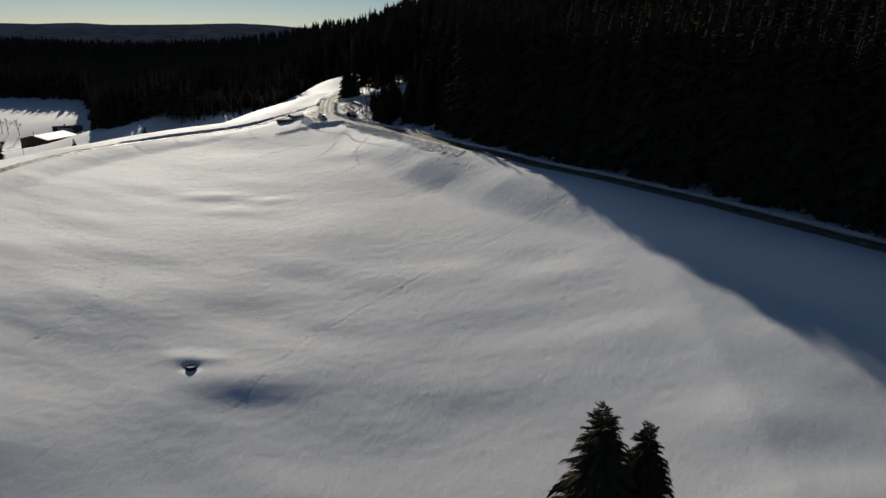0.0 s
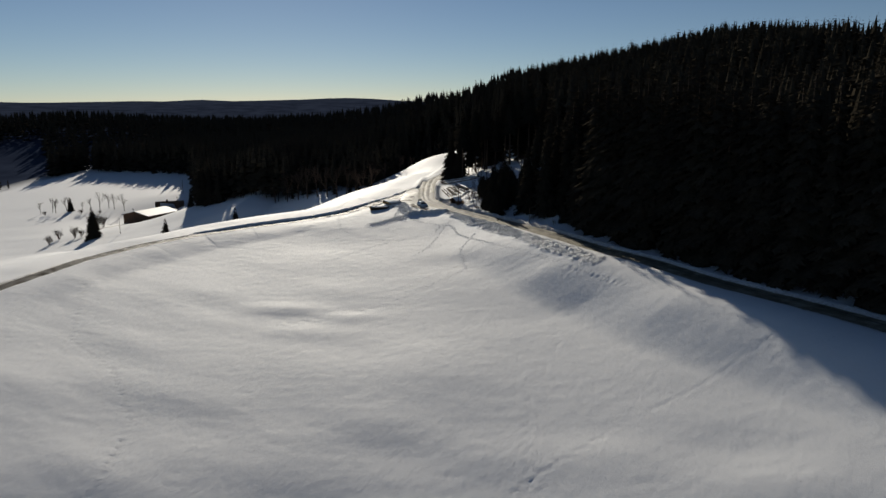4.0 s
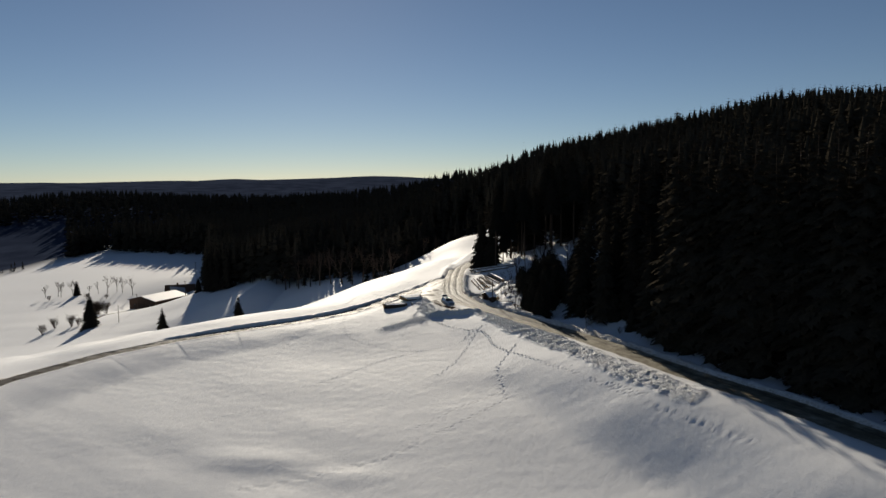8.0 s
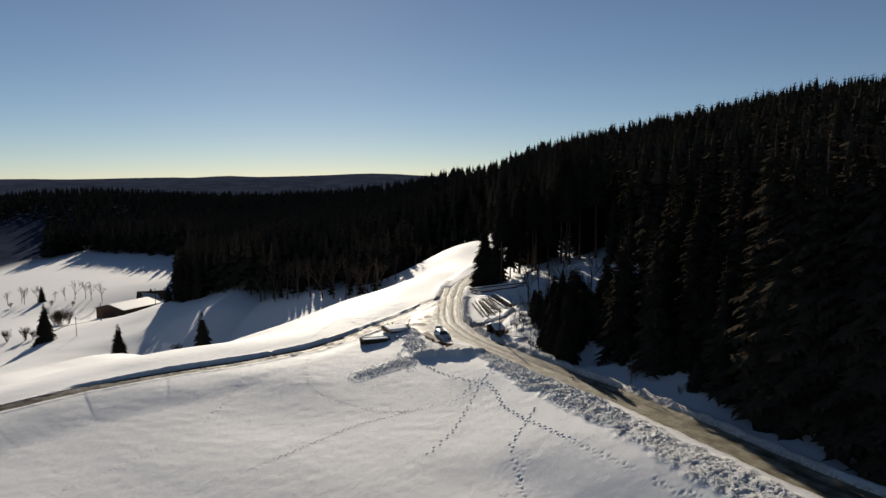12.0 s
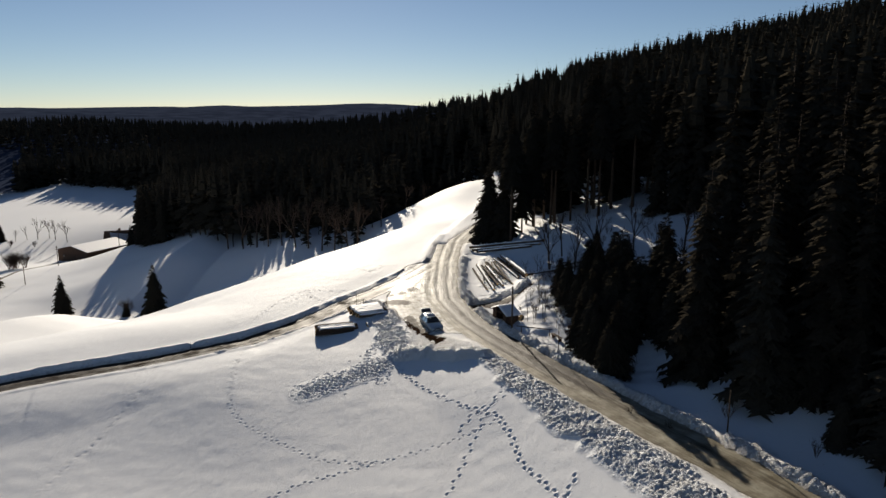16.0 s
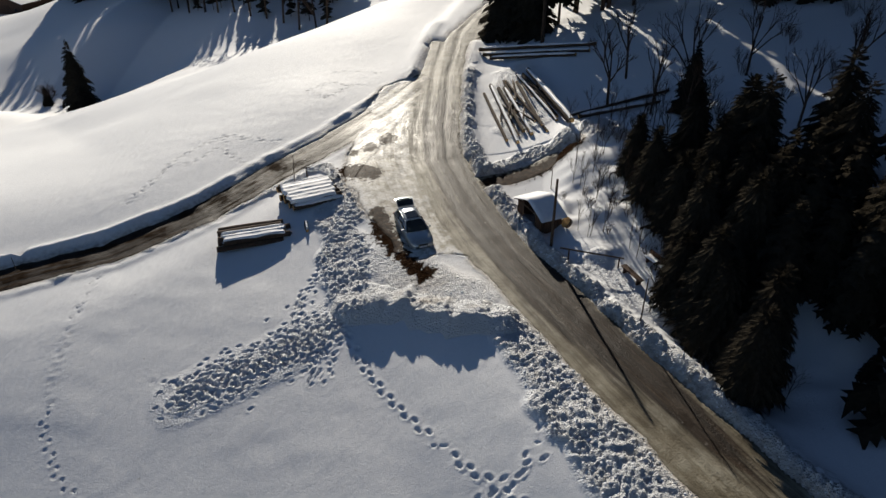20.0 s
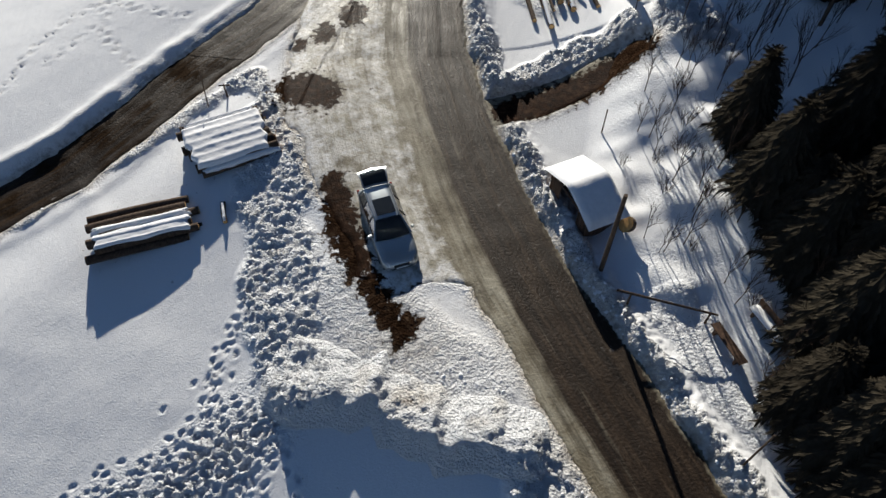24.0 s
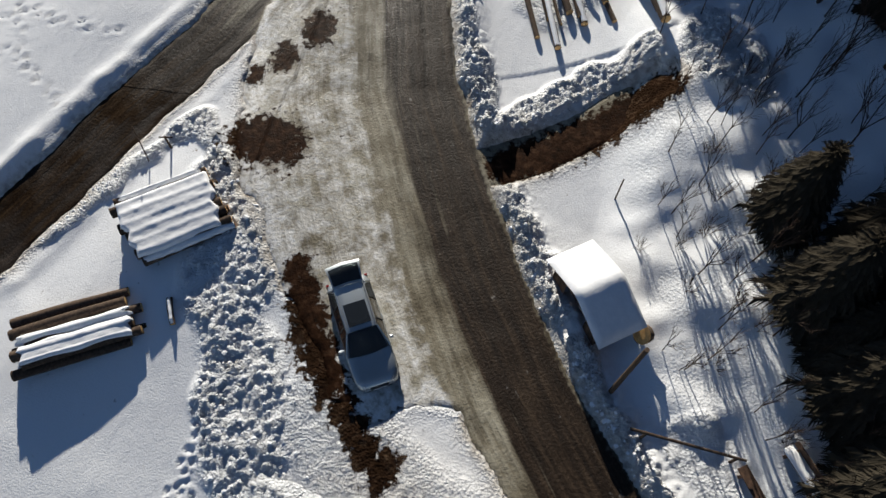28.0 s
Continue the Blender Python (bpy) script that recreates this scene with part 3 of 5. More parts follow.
def make_road(name, label, x0, x1, y0, y1, choose, lift):
    step = 0.2
    X, Y = np.arange(x0, x1, step), np.arange(y0, y1, step)
    gx, gy = np.meshgrid(X, Y)
    z, road, a, b, c, e, s1, r1, s2, r2, d1, d2 = masks(gx, gy)
    m = choose(a, b, c, e, gx, gy)
    keep = (m[:-1, :-1] > -0.1) & (m[1:, 1:] > -0.1) & (m[:-1, 1:] > -0.1) & (m[1:, :-1] > -0.1)
    main = (a >= b)
    across, along = np.where(main, s1, s2), np.where(main, r1, r2)
    rut = 0.05 * (np.exp(-((np.abs(across) - 0.8) / 0.3) ** 2)) * (np.maximum(a, b) > 0)
    zz = z - 0.1 + 0.06 * smooth(0.5, -0.3, a) * (c > b) * (e < 0) + lift - rut + 0.012 * vnoise(gx / 0.9, gy / 0.9, 41) + 0.008 * vnoise(gx / 0.4, gy / 0.4, 42) - 0.25 * smooth(0.1, -0.1, m)
    idx = np.arange(gx.size).reshape(gx.shape)
    f = np.stack([idx[:-1, :-1], idx[:-1, 1:], idx[1:, 1:], idx[1:, :-1]], -1)[keep]
    used, inv = np.unique(f, return_inverse=True)
    co = np.stack([gx, gy, zz], -1).reshape(-1, 3)[used]
    me = quads(name, co, inv.reshape(-1, 4), ROAD)
    fresh = 0.22 + 0.78 * smooth(252, 234, gy) * smooth(199, 214, gy)
    drift = 0.3 * vnoise(r1 / 9, gx * 0, 43)
    wet = fresh * (1.6 * np.exp(-((s1 - 0.75 - drift) / 0.95) ** 2) + 0.55 * np.exp(-((s1 + 0.85 - drift) / 0.36) ** 2) + 0.30 * (a > 0.3) + 0.3 * smooth(0.2, 0.9, s1) * (a > 0.0))
    wet = np.where(b > np.maximum(a, c), (1.1 + 0.25 * np.exp(-((np.abs(s2) - 0.6) / 0.4) ** 2)) * (0.45 + 0.55 * smooth(238, 231, gy)), wet)
    snowy = smooth(2.3, 0.2, c) * (c > a) * (c > b) * (e < 0) + 0.4 * smooth(0.5, 0.0, a) * (a > np.maximum(c, e))
    snowy = np.maximum(snowy, 0.52 * (c > a) * (c > b))
    snowy = np.maximum(snowy, 0.75 * (c > a + 0.3) * (c > b) * smooth(224, 216, gy)) * smooth(0.4, -0.7, a)
    for key, v in (("across", across), ("along", along), ("mud", bare(gx, gy)), ("snowy", snowy), ("icy", hump(gx, gy, -42.5, 237, 4, 6.5, 1.0) - 0.9 * (b > np.maximum(a, c)) * smooth(238, 230, gy)), ("wet", wet)):
        add_attr(me, key, v.ravel()[used])
    ob = part(name, me, ROAD)
    return tagged(ob, label, "road", kind="structure")


def ground_z(x, y):
    gx, gy = np.array([[float(x)]]), np.array([[float(y)]])
    return float(relief(gx, gy, land(gx, gy)[0])[0][0, 0])


make_ground()
make_road("road_main", "winter road of packed dirty snow with wet brown wheel tracks", -52, 66, 92, 300, lambda a, b, c, e, x, y: np.maximum(np.maximum(np.maximum(a, c), e), np.where(y > 231, b, -9)), 0.0)
make_road("road_side", "narrow brown wet side road between low snow banks", -112, -44, 95, 242, lambda a, b, c, e, x, y: np.where((np.maximum(a, c) > 0.35) | (y > 231.5), -9, b), -0.015)


# ---- trees ----
def spruce_arrays(height, radius, whorls, arms, detail, rng, bare_below=0.12, taper=0.72):
    """Points and triangles of a spruce crown: whorls of drooping, feathered boughs."""
    co, tri = [], []
    lean = rng.uniform(-0.02, 0.02)
    for w in range(whorls):
        f = bare_below + (1 - bare_below) * (w / (whorls - 1)) ** 0.92
        h = f * height
        r = radius * (1 - (f - bare_below) / (1 - bare_below)) ** taper + (0.1 if detail else 0.2)
        turn = rng.uniform(0, 6.28)
        for k in range(arms if f < 0.85 else max(3, arms - 3)):
            a = turn + 6.283 * k / arms + rng.uniform(-0.25, 0.25)
            rr = r * rng.uniform(0.5, 1.18)
            droop = rr * (rng.uniform(0.42, 0.72) - 1.3 * max(0, f - 0.82) * 5)
            ca, sa = math.cos(a), math.sin(a)
            h = f * height + rng.uniform(-0.55, 0.55) * height * (1 - bare_below) / whorls
            wide = rr * (rng.uniform(0.5, 0.7) if detail == 0 else rng.uniform(0.32, 0.46)) + 0.1

            if detail == 4:
                wide *= 0.55

            def at(s, side, dz=0.0):
                q = rr * s
                zz = h - droop * s ** 1.4 + 0.18 * rr * max(0, s - 0.7) + dz
                return (ca * q - sa * side + lean * h, sa * q + ca * side, zz)

            n = len(co)
            if detail == 0:
                co += [at(0, 0), at(0.7, wide, -0.1), at(1, 0), at(0.7, -wide, -0.1)]
                tri += [(n, n + 1, n + 2), (n, n + 2, n + 3)]
                continue
            co += [at(0, 0), at(1, 0)]
            twigs = (0, 3, 5, 9, 15)[detail]
            for t in range(twigs):
                s0 = 0.12 + 0.78 * t / twigs
                for sg in (-1, 1):
                    j = len(co)
                    spread = wide * (1.15 - 0.75 * s0) * rng.uniform(0.7, 1.3)
                    co += [at(s0, 0), at(min(1, s0 + (0, 0.34, 0.34, 0.2, 0.09)[detail]), 0), at(min(1.05, s0 + 0.3), sg * spread, -0.12 * rr * rng.uniform(0.3, 1.2))]
                    tri.append((j, j + 1, j + 2) if sg < 0 else (j, j + 2, j + 1))
            if detail >= 2:
                j = len(co)
                co += [at(0.25, 0), at(0.95, 0), at(0.65, 0, -0.2 * rr)]
                tri.append((j, j + 1, j + 2))
    return np.array(co), np.array(tri)


def trunk_mesh(height, r, rng, lo=0.0):
    bm = bmesh.new()
    n = 5
    pts = [Vector((rng.uniform(-0.03, 0.03) * i, rng.uniform(-0.03, 0.03) * i, lo - 0.4 + (height + 0.4) * i / n)) for i in range(n + 1)]
    for i in range(n):
        rod(pts[i], pts[i + 1], r * (1 - i / n) + 0.02, r * (1 - (i + 1) / n) + 0.02, 7, bm, cap=False)
    return bm


rng = random.Random(11)
SPRUCES = []
for height, radius, low in ((22, 3.3, 0.08), (25, 3.6, 0.22), (18, 3.1, 0.04), (27, 3.3, 0.34)):
    co, tri = spruce_arrays(height, radius, 28, 9, 2, rng, low)
    crown = quads("crown", co, tri, NEEDLES, True)
    bm = trunk_mesh(height * 0.97, height * 0.0105, rng)
    stem = bpy.data.meshes.new("trunk")
    bm.to_mesh(stem)
    bm.free()
    stem.materials.append(BARK)
    SPRUCES.append((height, crown, stem))
BROAD = []
for height, radius, low in ((12, 3.4, 0.02), (18, 6.0, 0.03), (9, 2.5, 0.16), (26, 3.0, 0.5)):
    co, tri = spruce_arrays(height, radius, 40 if height < 26 else 34, {9: 20, 18: 17}.get(height, 11), 4 if height in (9, 18) else 3, rng, low, {18: 0.6, 9: 0.56}.get(height, 0.72))
    crown = quads("crown", co, tri, NEEDLES, True)
    bm = trunk_mesh(height * 0.97, height * 0.011, rng)
    stem = bpy.data.meshes.new("trunk")
    bm.to_mesh(stem)
    bm.free()
    stem.materials.append(BARK)
    BROAD.append((height, crown, stem))
YOUNG = []
for height, radius in ((6, 1.8), (9, 2.4), (12, 2.7)):
    co, tri = spruce_arrays(height, radius, 30, 13, 4 if height == 9 else 3, rng, 0.04, 0.58)
    crown = quads("crown", co, tri, NEEDLES, True)
    bm = trunk_mesh(height * 0.95, 0.09, rng)
    stem = bpy.data.meshes.new("trunk")
    bm.to_mesh(stem)
    bm.free()
    stem.materials.append(BARK)
    YOUNG.append((height, crown, stem))

THICKET = []
for height, radius in ((6, 1.7), (7, 1.9)):
    co, tri = spruce_arrays(height, radius, 22, 11, 2, rng, 0.03, 0.55)
    crown = quads("crown", co, tri, NEEDLES, True)
    bm = trunk_mesh(height * 0.95, 0.08, rng)
    stem = bpy.data.meshes.new("trunk")
    bm.to_mesh(stem)
    bm.free()
    stem.materials.append(BARK)
    THICKET.append((height, crown, stem))


def spruce(kind, x, y, height, label, group=""):
    h, crown, stem = kind
    k = height / h
    z = ground_z(x, y)
    t = thing("spruce_tree", Matrix.Translation((x, y, z)) @ Matrix.Rotation(rng.uniform(0, 6.28), 4, "Z") @ Matrix.Diagonal((k * rng.uniform(0.9, 1.1), k, k, 1)), label, "tree", group)
    part("trunk", stem, BARK, t)
    part("crown", crown, NEEDLES, t)
    return t


def wood(name, label, places, templates, material):
    """One mesh of many trees: places are rows of x, y, height."""
    co, tri, n = [], [], 0
    places = np.array(places)
    zz = land(places[:, 0][None, :], places[:, 1][None, :])[0][0]
    r = random.Random(len(places))
    for (x, y, h), z in zip(places, zz):
        tc, tt, th = templates[r.randrange(len(templates))]
        a, k = r.uniform(0, 6.28), h / th
        c, s = math.cos(a) * k, math.sin(a) * k
        p = np.empty_like(tc)
        p[:, 0], p[:, 1], p[:, 2] = x + c * tc[:, 0] - s * tc[:, 1], y + s * tc[:, 0] + c * tc[:, 1], z + k * tc[:, 2]
        co.append(p)
        tri.append(tt + n)
        n += len(tc)
    me = quads(name, np.concatenate(co), np.concatenate(tri), material, True)
    return tagged(part(name, me, material), label, "forest", kind="stuff")


def with_stem(co, tri, h, r):
    ring = [(1.6 * math.cos(a), 1.6 * math.sin(a), h * 0.62) for a in (0, 1.26, 2.51, 3.77, 5.03)] + [(0, 0, h * 0.99)]
    m = len(co)
    co = np.concatenate([co, np.array(ring)])
    tri = np.concatenate([tri, np.array([(m + i, m + (i + 1) % 5, m + 5) for i in range(5)])])
    n = len(co)
    pts = [(r * math.cos(a), r * math.sin(a), -1.5) for a in (0, 2.1, 4.2)] + [(0, 0, h * 0.8)]
    return np.concatenate([co, np.array(pts)]), np.concatenate([tri, np.array([(n, n + 1, n + 3), (n + 1, n + 2, n + 3), (n + 2, n, n + 3)])]), h


MIDS = [with_stem(*spruce_arrays(24, 3.7, 19, 7, 1, rng, low), 23.6, 0.28) for low in (0.08, 0.12, 0.25, 0.16)]
DEEPS = [with_stem(*spruce_arrays(24, 3.9, 13, 6, 0, rng, low), 23.6, 0.28) for low in (0.15, 0.2, 0.3, 0.25)]
FARS = [with_stem(*spruce_arrays(24, 4.8, 6, 5, 0, rng, low), 23, 0.3) for low in (0.05, 0.15, 0.2)]


def scatter(x0, x1, y0, y1, gap, keep, seed):
    """Jittered places on a lattice, where keep(x, y, d, s) holds."""
    r = np.random.RandomState(seed)
    gx, gy = np.meshgrid(np.arange(x0, x1, gap), np.arange(y0, y1, gap))
    gx, gy = gx + r.uniform(-0.45, 0.45, gx.shape) * gap, gy + r.uniform(-0.45, 0.45, gy.shape) * gap
    z, d1, s1, r1, d2, s2, r2 = land(gx, gy)
    s3 = near(RIM, gx, gy)[1]
    m = keep(gx, gy, s1, s3)
    return np.stack([gx[m], gy[m], r.uniform(0.84, 1.08, m.sum())], -1)


# the wood that climbs the hill beside the road
hill = scatter(-60, 300, 80, 520, 4.7, lambda x, y, s1, s3: (s1 > np.where(y > 328, -4, np.where(y > 292, np.where(y > 318, 5, 13), np.where(y < 205, 9.2, 10.0)))) & (near(BEND, x, y)[0] > 5) & ~glade(x, y) & (s1 < 155) & ~((x > -30) & (x < -2) & (y > 256) & (y < 263)), 1)
d_road = near(MAIN, hill[:, 0], hill[:, 1])[0]
edge = np.clip((d_road - 9) / 10, 0, 1)
small = (hill[:, 0] < 3) & (hill[:, 1] < 232) & (hill[:, 1] > 214) & (d_road < 24)
middling = (hill[:, 0] < 8) & (hill[:, 1] <= 214) & (hill[:, 1] > 190) & (d_road < 24)
hill[:, 2] *= np.where(small, 6.5 + 3 * edge, np.where(middling, 19 + 5 * edge, np.where(hill[:, 1] < 240, 22 + 2 * edge + 3 * (hill[:, 1] < 185), 17.5 + 5.5 * edge)))
close = (hill[:, 1] > 150) & (hill[:, 1] < 282) & (hill[:, 0] < 28) & (d_road < 38)
for (x, y, h), d in zip(hill[close], d_road[close]):
    if h < 14.5:
        spruce(YOUNG[1 + (h > 11)], x, y, h, "dense young spruce on the snowy forest edge", "young forest edge spruces")
    elif 255 < y < 273 and x < -5 and d < 40:
        spruce(BROAD[3], x, y, h + 3, "tall spruce with a bare straight trunk behind the clearing", "tall spruces behind the clearing")
    else:
        spruce(SPRUCES[rng.choice((0, 0, 2)) if y < 235 else rng.randrange(4)], x, y, h, "tall dark spruce on the snowy forest edge", "forest edge spruces")
rows, dd = hill[~close], d_road[~close]
wood("forest_edge_far", "dark spruces along the edge of the forest hill", rows[dd < 26], MIDS, NEEDLES)
wood("forest_hill", "dark spruce forest climbing the hill beside the road", rows[dd >= 26], DEEPS, NEEDLES)

# the closed front of the wood along the road
front_row, run = [], 0.0
for (x0, y0, _), (x1, y1, _) in zip(MAIN[15:-1], MAIN[16:]):
    seg = math.hypot(x1 - x0, y1 - y0)
    nx, ny = -(y1 - y0) / seg, (x1 - x0) / seg
    while run < seg:
        off = 8.8 + rng.uniform(-0.7, 0.9)
        front_row.append((x0 + (x1 - x0) * run / seg + nx * off, y0 + (y1 - y0) * run / seg + ny * off))
        run += rng.uniform(2.4, 3.6)
    run -= seg
for x, y in front_row:
    if 60 < y < 188:
        spruce(SPRUCES[rng.choice((0, 0, 1, 2))], x, y, rng.uniform(30, 34), "tall spruce in the closed forest front above the road", "forest front spruces")

# the close row that shuts the clearing off from the low sun
for i in range(13):
    x = -7 + 2.9 * i + rng.uniform(-0.6, 0.6)
    spruce(SPRUCES[rng.choice((0, 2))], x, 258.5 + rng.uniform(-1, 2.5), rng.uniform(15, 19), "dark spruce in the closed row behind the clearing", "spruces behind the clearing")

# low growth under the edge of the wood
for x, y, k in scatter(-18, 75, 90, 240, 3.3, lambda x, y, s1, s3: (s1 > 8.3) & (s1 < 12) & ~glade(x, y), 4):
    if y > 150:
        spruce(YOUNG[rng.randrange(2)], x, y, rng.uniform(1.6, 4.0), "small dark spruce in the snow at the forest edge", "small edge spruces")
for x, y, h in ((-22.2, 227.4, 6), (-21.3, 224.0, 6.8), (-19.9, 220.8, 7.2), (-19.0, 217.6, 8), (-20.0, 215.0, 6), (-18.2, 211.6, 7.5), (-18.9, 226.0, 8.5), (-18.6, 213.4, 8), (-16.6, 209.2, 9), (-17.7, 222.2, 8.5), (-16.4, 216.4, 9), (-15.8, 225.4, 9.5), (-16.6, 219.4, 8.5), (-18.6, 219.6, 7), (-20.4, 222.4, 5.5), (-17.2, 207.6, 7)):
    spruce(BROAD[2], x, y, 0.86 * h, "young spruce with a bare lower trunk near the hut", "young spruces near the hut")
for x, y, k in scatter(-16, 20, 180, 232, 2.9, lambda x, y, s1, s3: (s1 > 10.0) & (s1 < 19) & ~glade(x, y), 14):
    spruce(THICKET[rng.randrange(2)], x, y, 6.5 * k, "dense young spruce in the thicket above the road", "thicket spruces")
# single spruces beside the bend and on the clearing
for x, y, h, kind in ((-35.2, 264.0, 13.5, 1), (-32.4, 262.0, 11.5, 0), (-29.4, 263, 16, 1), (-27.4, 266, 18, 3), (-24, 268.5, 20, 3), (-21, 265, 19, 3), (-29, 270, 19, 1), (-17.5, 237.5, 6, 2), (-61.6, 359, 11, 2)):
    spruce(BROAD[0] if h < 15 else SPRUCES[kind], x, y, h, "single dark spruce standing in snow by the bend", "spruces by the bend")
for x, y, h in ((15, 55, 17.5), (19.4, 56.0, 14.0)):
    spruce(BROAD[1], x, y, h, "dark pointed spruce alone on the open snow slope", "spruces on the slope")
for x, y, h in ((-168.2, 318, 12.6), (-130, 305.8, 14.8), (-141, 309, 4.5), (-232, 360, 16), (-187, 387, 18.5), (-183, 384.5, 22), (-178, 381, 23), (-172, 379, 22), (-196, 394, 8), (-314, 456, 9)):
    spruce(BROAD[0] if h < 18 else SPRUCES[2], x, y, h, "dark spruce standing in the snowy valley", "valley spruces")


# woods across the valley
def valley_wood(x, y, s1, s3):
    r = np.hypot(x + 12, y - 73)
    return ((s3 < -0.5) | (y > 515)) & (y > valley_edge(x)) & ((x > -462) | (r < 690) | (r > 1030) | (x + 12 > -0.8 * (y - 73)))


def beyond_field(x, y):
    """The low trees on the rim of the farm's field."""
    return (x < -462) & (np.hypot(x + 12, y - 73) < 700)


dale = np.concatenate([scatter(-600, 10, 295, 560, 5.2, valley_wood, 2), scatter(-480, -200, 560, 690, 6.0, valley_wood, 12)])
behind = dale[:, 1] - valley_edge(dale[:, 0])
dale[:, 2] *= np.where(dale[:, 0] < -122, np.where(dale[:, 1] > 540, 28, 24), np.clip(9 + 0.33 * behind, 9, 23))
dale[beyond_field(dale[:, 0], dale[:, 1]), 2] /= 3.0
front = (dale[:, 1] < 470) | ((dale[:, 0] < -200) & (behind < 40))
wood("forest_valley_edge", "dark mixed forest at the edge of the valley meadow", dale[front], DEEPS, NEEDLES)
back_rows = np.concatenate([dale[~front], scatter(-720, 60, 560, 720, 8.0, valley_wood, 6) * np.array([1, 1, 21])])
back_rows[beyond_field(back_rows[:, 0], back_rows[:, 1]), 2] *= 0.38
wood("forest_valley", "dark forest filling the valley below the road", back_rows, FARS, NEEDLES)
deep = scatter(-1100, 460, 720, 1320, 14, lambda x, y, s1, s3: (y > 720) & (((x > -462) & (y > valley_edge(x))) | (np.hypot(x + 12, y - 73) > 1030) | (x + 12 > -0.8 * (y - 73))), 3)
deep[:, 2] *= 25
wood("forest_far", "distant dark forest on the far slope", deep, FARS, NEEDLES)
# a snowy clearing on the far hillside
cx, cy = np.meshgrid(np.linspace(-1164, -1112, 7), np.linspace(0, 1, 4))
bm_faces = [(r * 7 + c, r * 7 + c + 1, r * 7 + c + 8, r * 7 + c + 7) for r in range(3) for c in range(6)]
far_patch = quads("snow_clearing", np.stack([cx + 4 * vnoise(cx / 9, cy * 3, 2), 2550 + 24 * cy, 7 + 15 * cy], -1).reshape(-1, 3), bm_faces, CAPSNOW)
tagged(part("snow_clearing", far_patch, CAPSNOW), "bright snowy clearing on the distant wooded hill", "clearing", kind="structure")


# ---- bare trees and bushes ----
def prism(co, tri, a, b, r0, r1):
    d = (b - a)
    q = d.to_track_quat("Z", "Y")
    n = len(co)
    for p, r in ((a, r0), (b, r1)):
        for i in range(3):
            co.append(tuple(p + q @ Vector((r * math.cos(2.094 * i), r * math.sin(2.094 * i), 0))))
    for i in range(3):
        j = (i + 1) % 3
        tri += [(n + i, n + j, n + 3 + j), (n + i, n + 3 + j, n + 3 + i)]


def grow(co, tri, a, way, length, r, depth, rng, spread):
    b = a + way * length
    prism(co, tri, a, b, r, r * 0.62)
    if depth == 0:
        return
    for k in range(rng.choice((2, 3, 3))):
        side = Vector((rng.uniform(-1, 1), rng.uniform(-1, 1), rng.uniform(-0.1, 0.6)))
        w = (way + side * spread).normalized()
        s = rng.uniform(0.45, 1.0)
        grow(co, tri, a + way * length * s, w, length * rng.uniform(0.5, 0.8), r * 0.55, depth - 1, rng, spread)


def bare_kind(height, r, depth, spread, seed, stems=1):
    g = random.Random(seed)
    co, tri, co2, tri2 = [], [], [], []
    for s in range(stems):
        lean = Vector((g.uniform(-1, 1), g.uniform(-1, 1), 0)) * (0.08 if stems == 1 else 0.35)
        way = (Vector((0, 0, 1)) + lean).normalized()
        base = Vector((lean.x * 0.3, lean.y * 0.3, -0.3))
        first = height * (0.42 if stems == 1 else 0.3)
        prism(co, tri, base, base + way * first, r, r * 0.75)
        for k in range(4):
            w = (way + Vector((g.uniform(-1, 1), g.uniform(-1, 1), 0.15)) * spread * (0.25 if k == 0 else 1)).normalized()
            grow(co2, tri2, base + way * first * (0.98 if k == 0 else g.uniform(0.6, 1)), w, height * g.uniform(0.22, 0.34), r * 0.6, depth, g, spread)
    return quads("trunk", co, tri, BARK, True), quads("crown", co2, tri2, TWIG, True), height


SAPLINGS = [bare_kind(3.2, 0.03, 3, 0.5, k) for k in (1, 2, 3)]
BUSHES = [bare_kind(2.2, 0.025, 2, 0.6, k, 5) for k in (4, 5)]
TREES = [bare_kind(11, 0.2, 4, 0.6, k) for k in (6, 7)]
WIDE = [bare_kind(5, 0.08, 4, 0.8, k, 7) for k in (8, 9)]


def bare_tree(name, kind, x, y, height, label, category, group):
    stem, twigs, h = kind
    k = height / h
    t = thing(name, Matrix.Translation((x, y, ground_z(x, y))) @ Matrix.Rotation(rng.uniform(0, 6.28), 4, "Z") @ Matrix.Scale(k, 4), label, category, group)
    part("trunk", stem, BARK, t)
    part("crown", twigs, TWIG, t)
    return t


for i, (x, y, h) in enumerate(((-26, 227.7, 3.4), (-24.9, 225.1, 3.8), (-23, 230.3, 3.2), (-25.3, 221.3, 2.4), (-22.5, 220.1, 2.6), (-22.1, 222.9, 4.2), (-22.9, 225.9, 4.5), (-21.7, 233, 5),
                               (-20.5, 234.1, 5.5), (-24.4, 231.5, 2.6), (-21, 227.5, 4.5), (-21.5, 224, 4.5), (-20.6, 221.6, 4.2), (-22.8, 228.2, 3.6), (-19.8, 230.5, 5), (-24, 223.4, 2.4), (-19.5, 219.5, 4.6),
                               (-20.2, 217, 4.4), (-18.6, 214, 4.8), (-23.6, 236.8, 4.2), (-20.3, 237.5, 4.8), (-18.2, 226, 5.5), (-21.8, 231.2, 4))):
    bare_tree("bare_sapling", SAPLINGS[i % 3], x, y, h, "thin leafless sapling growing out of the snow", "sapling", "saplings by the hut")
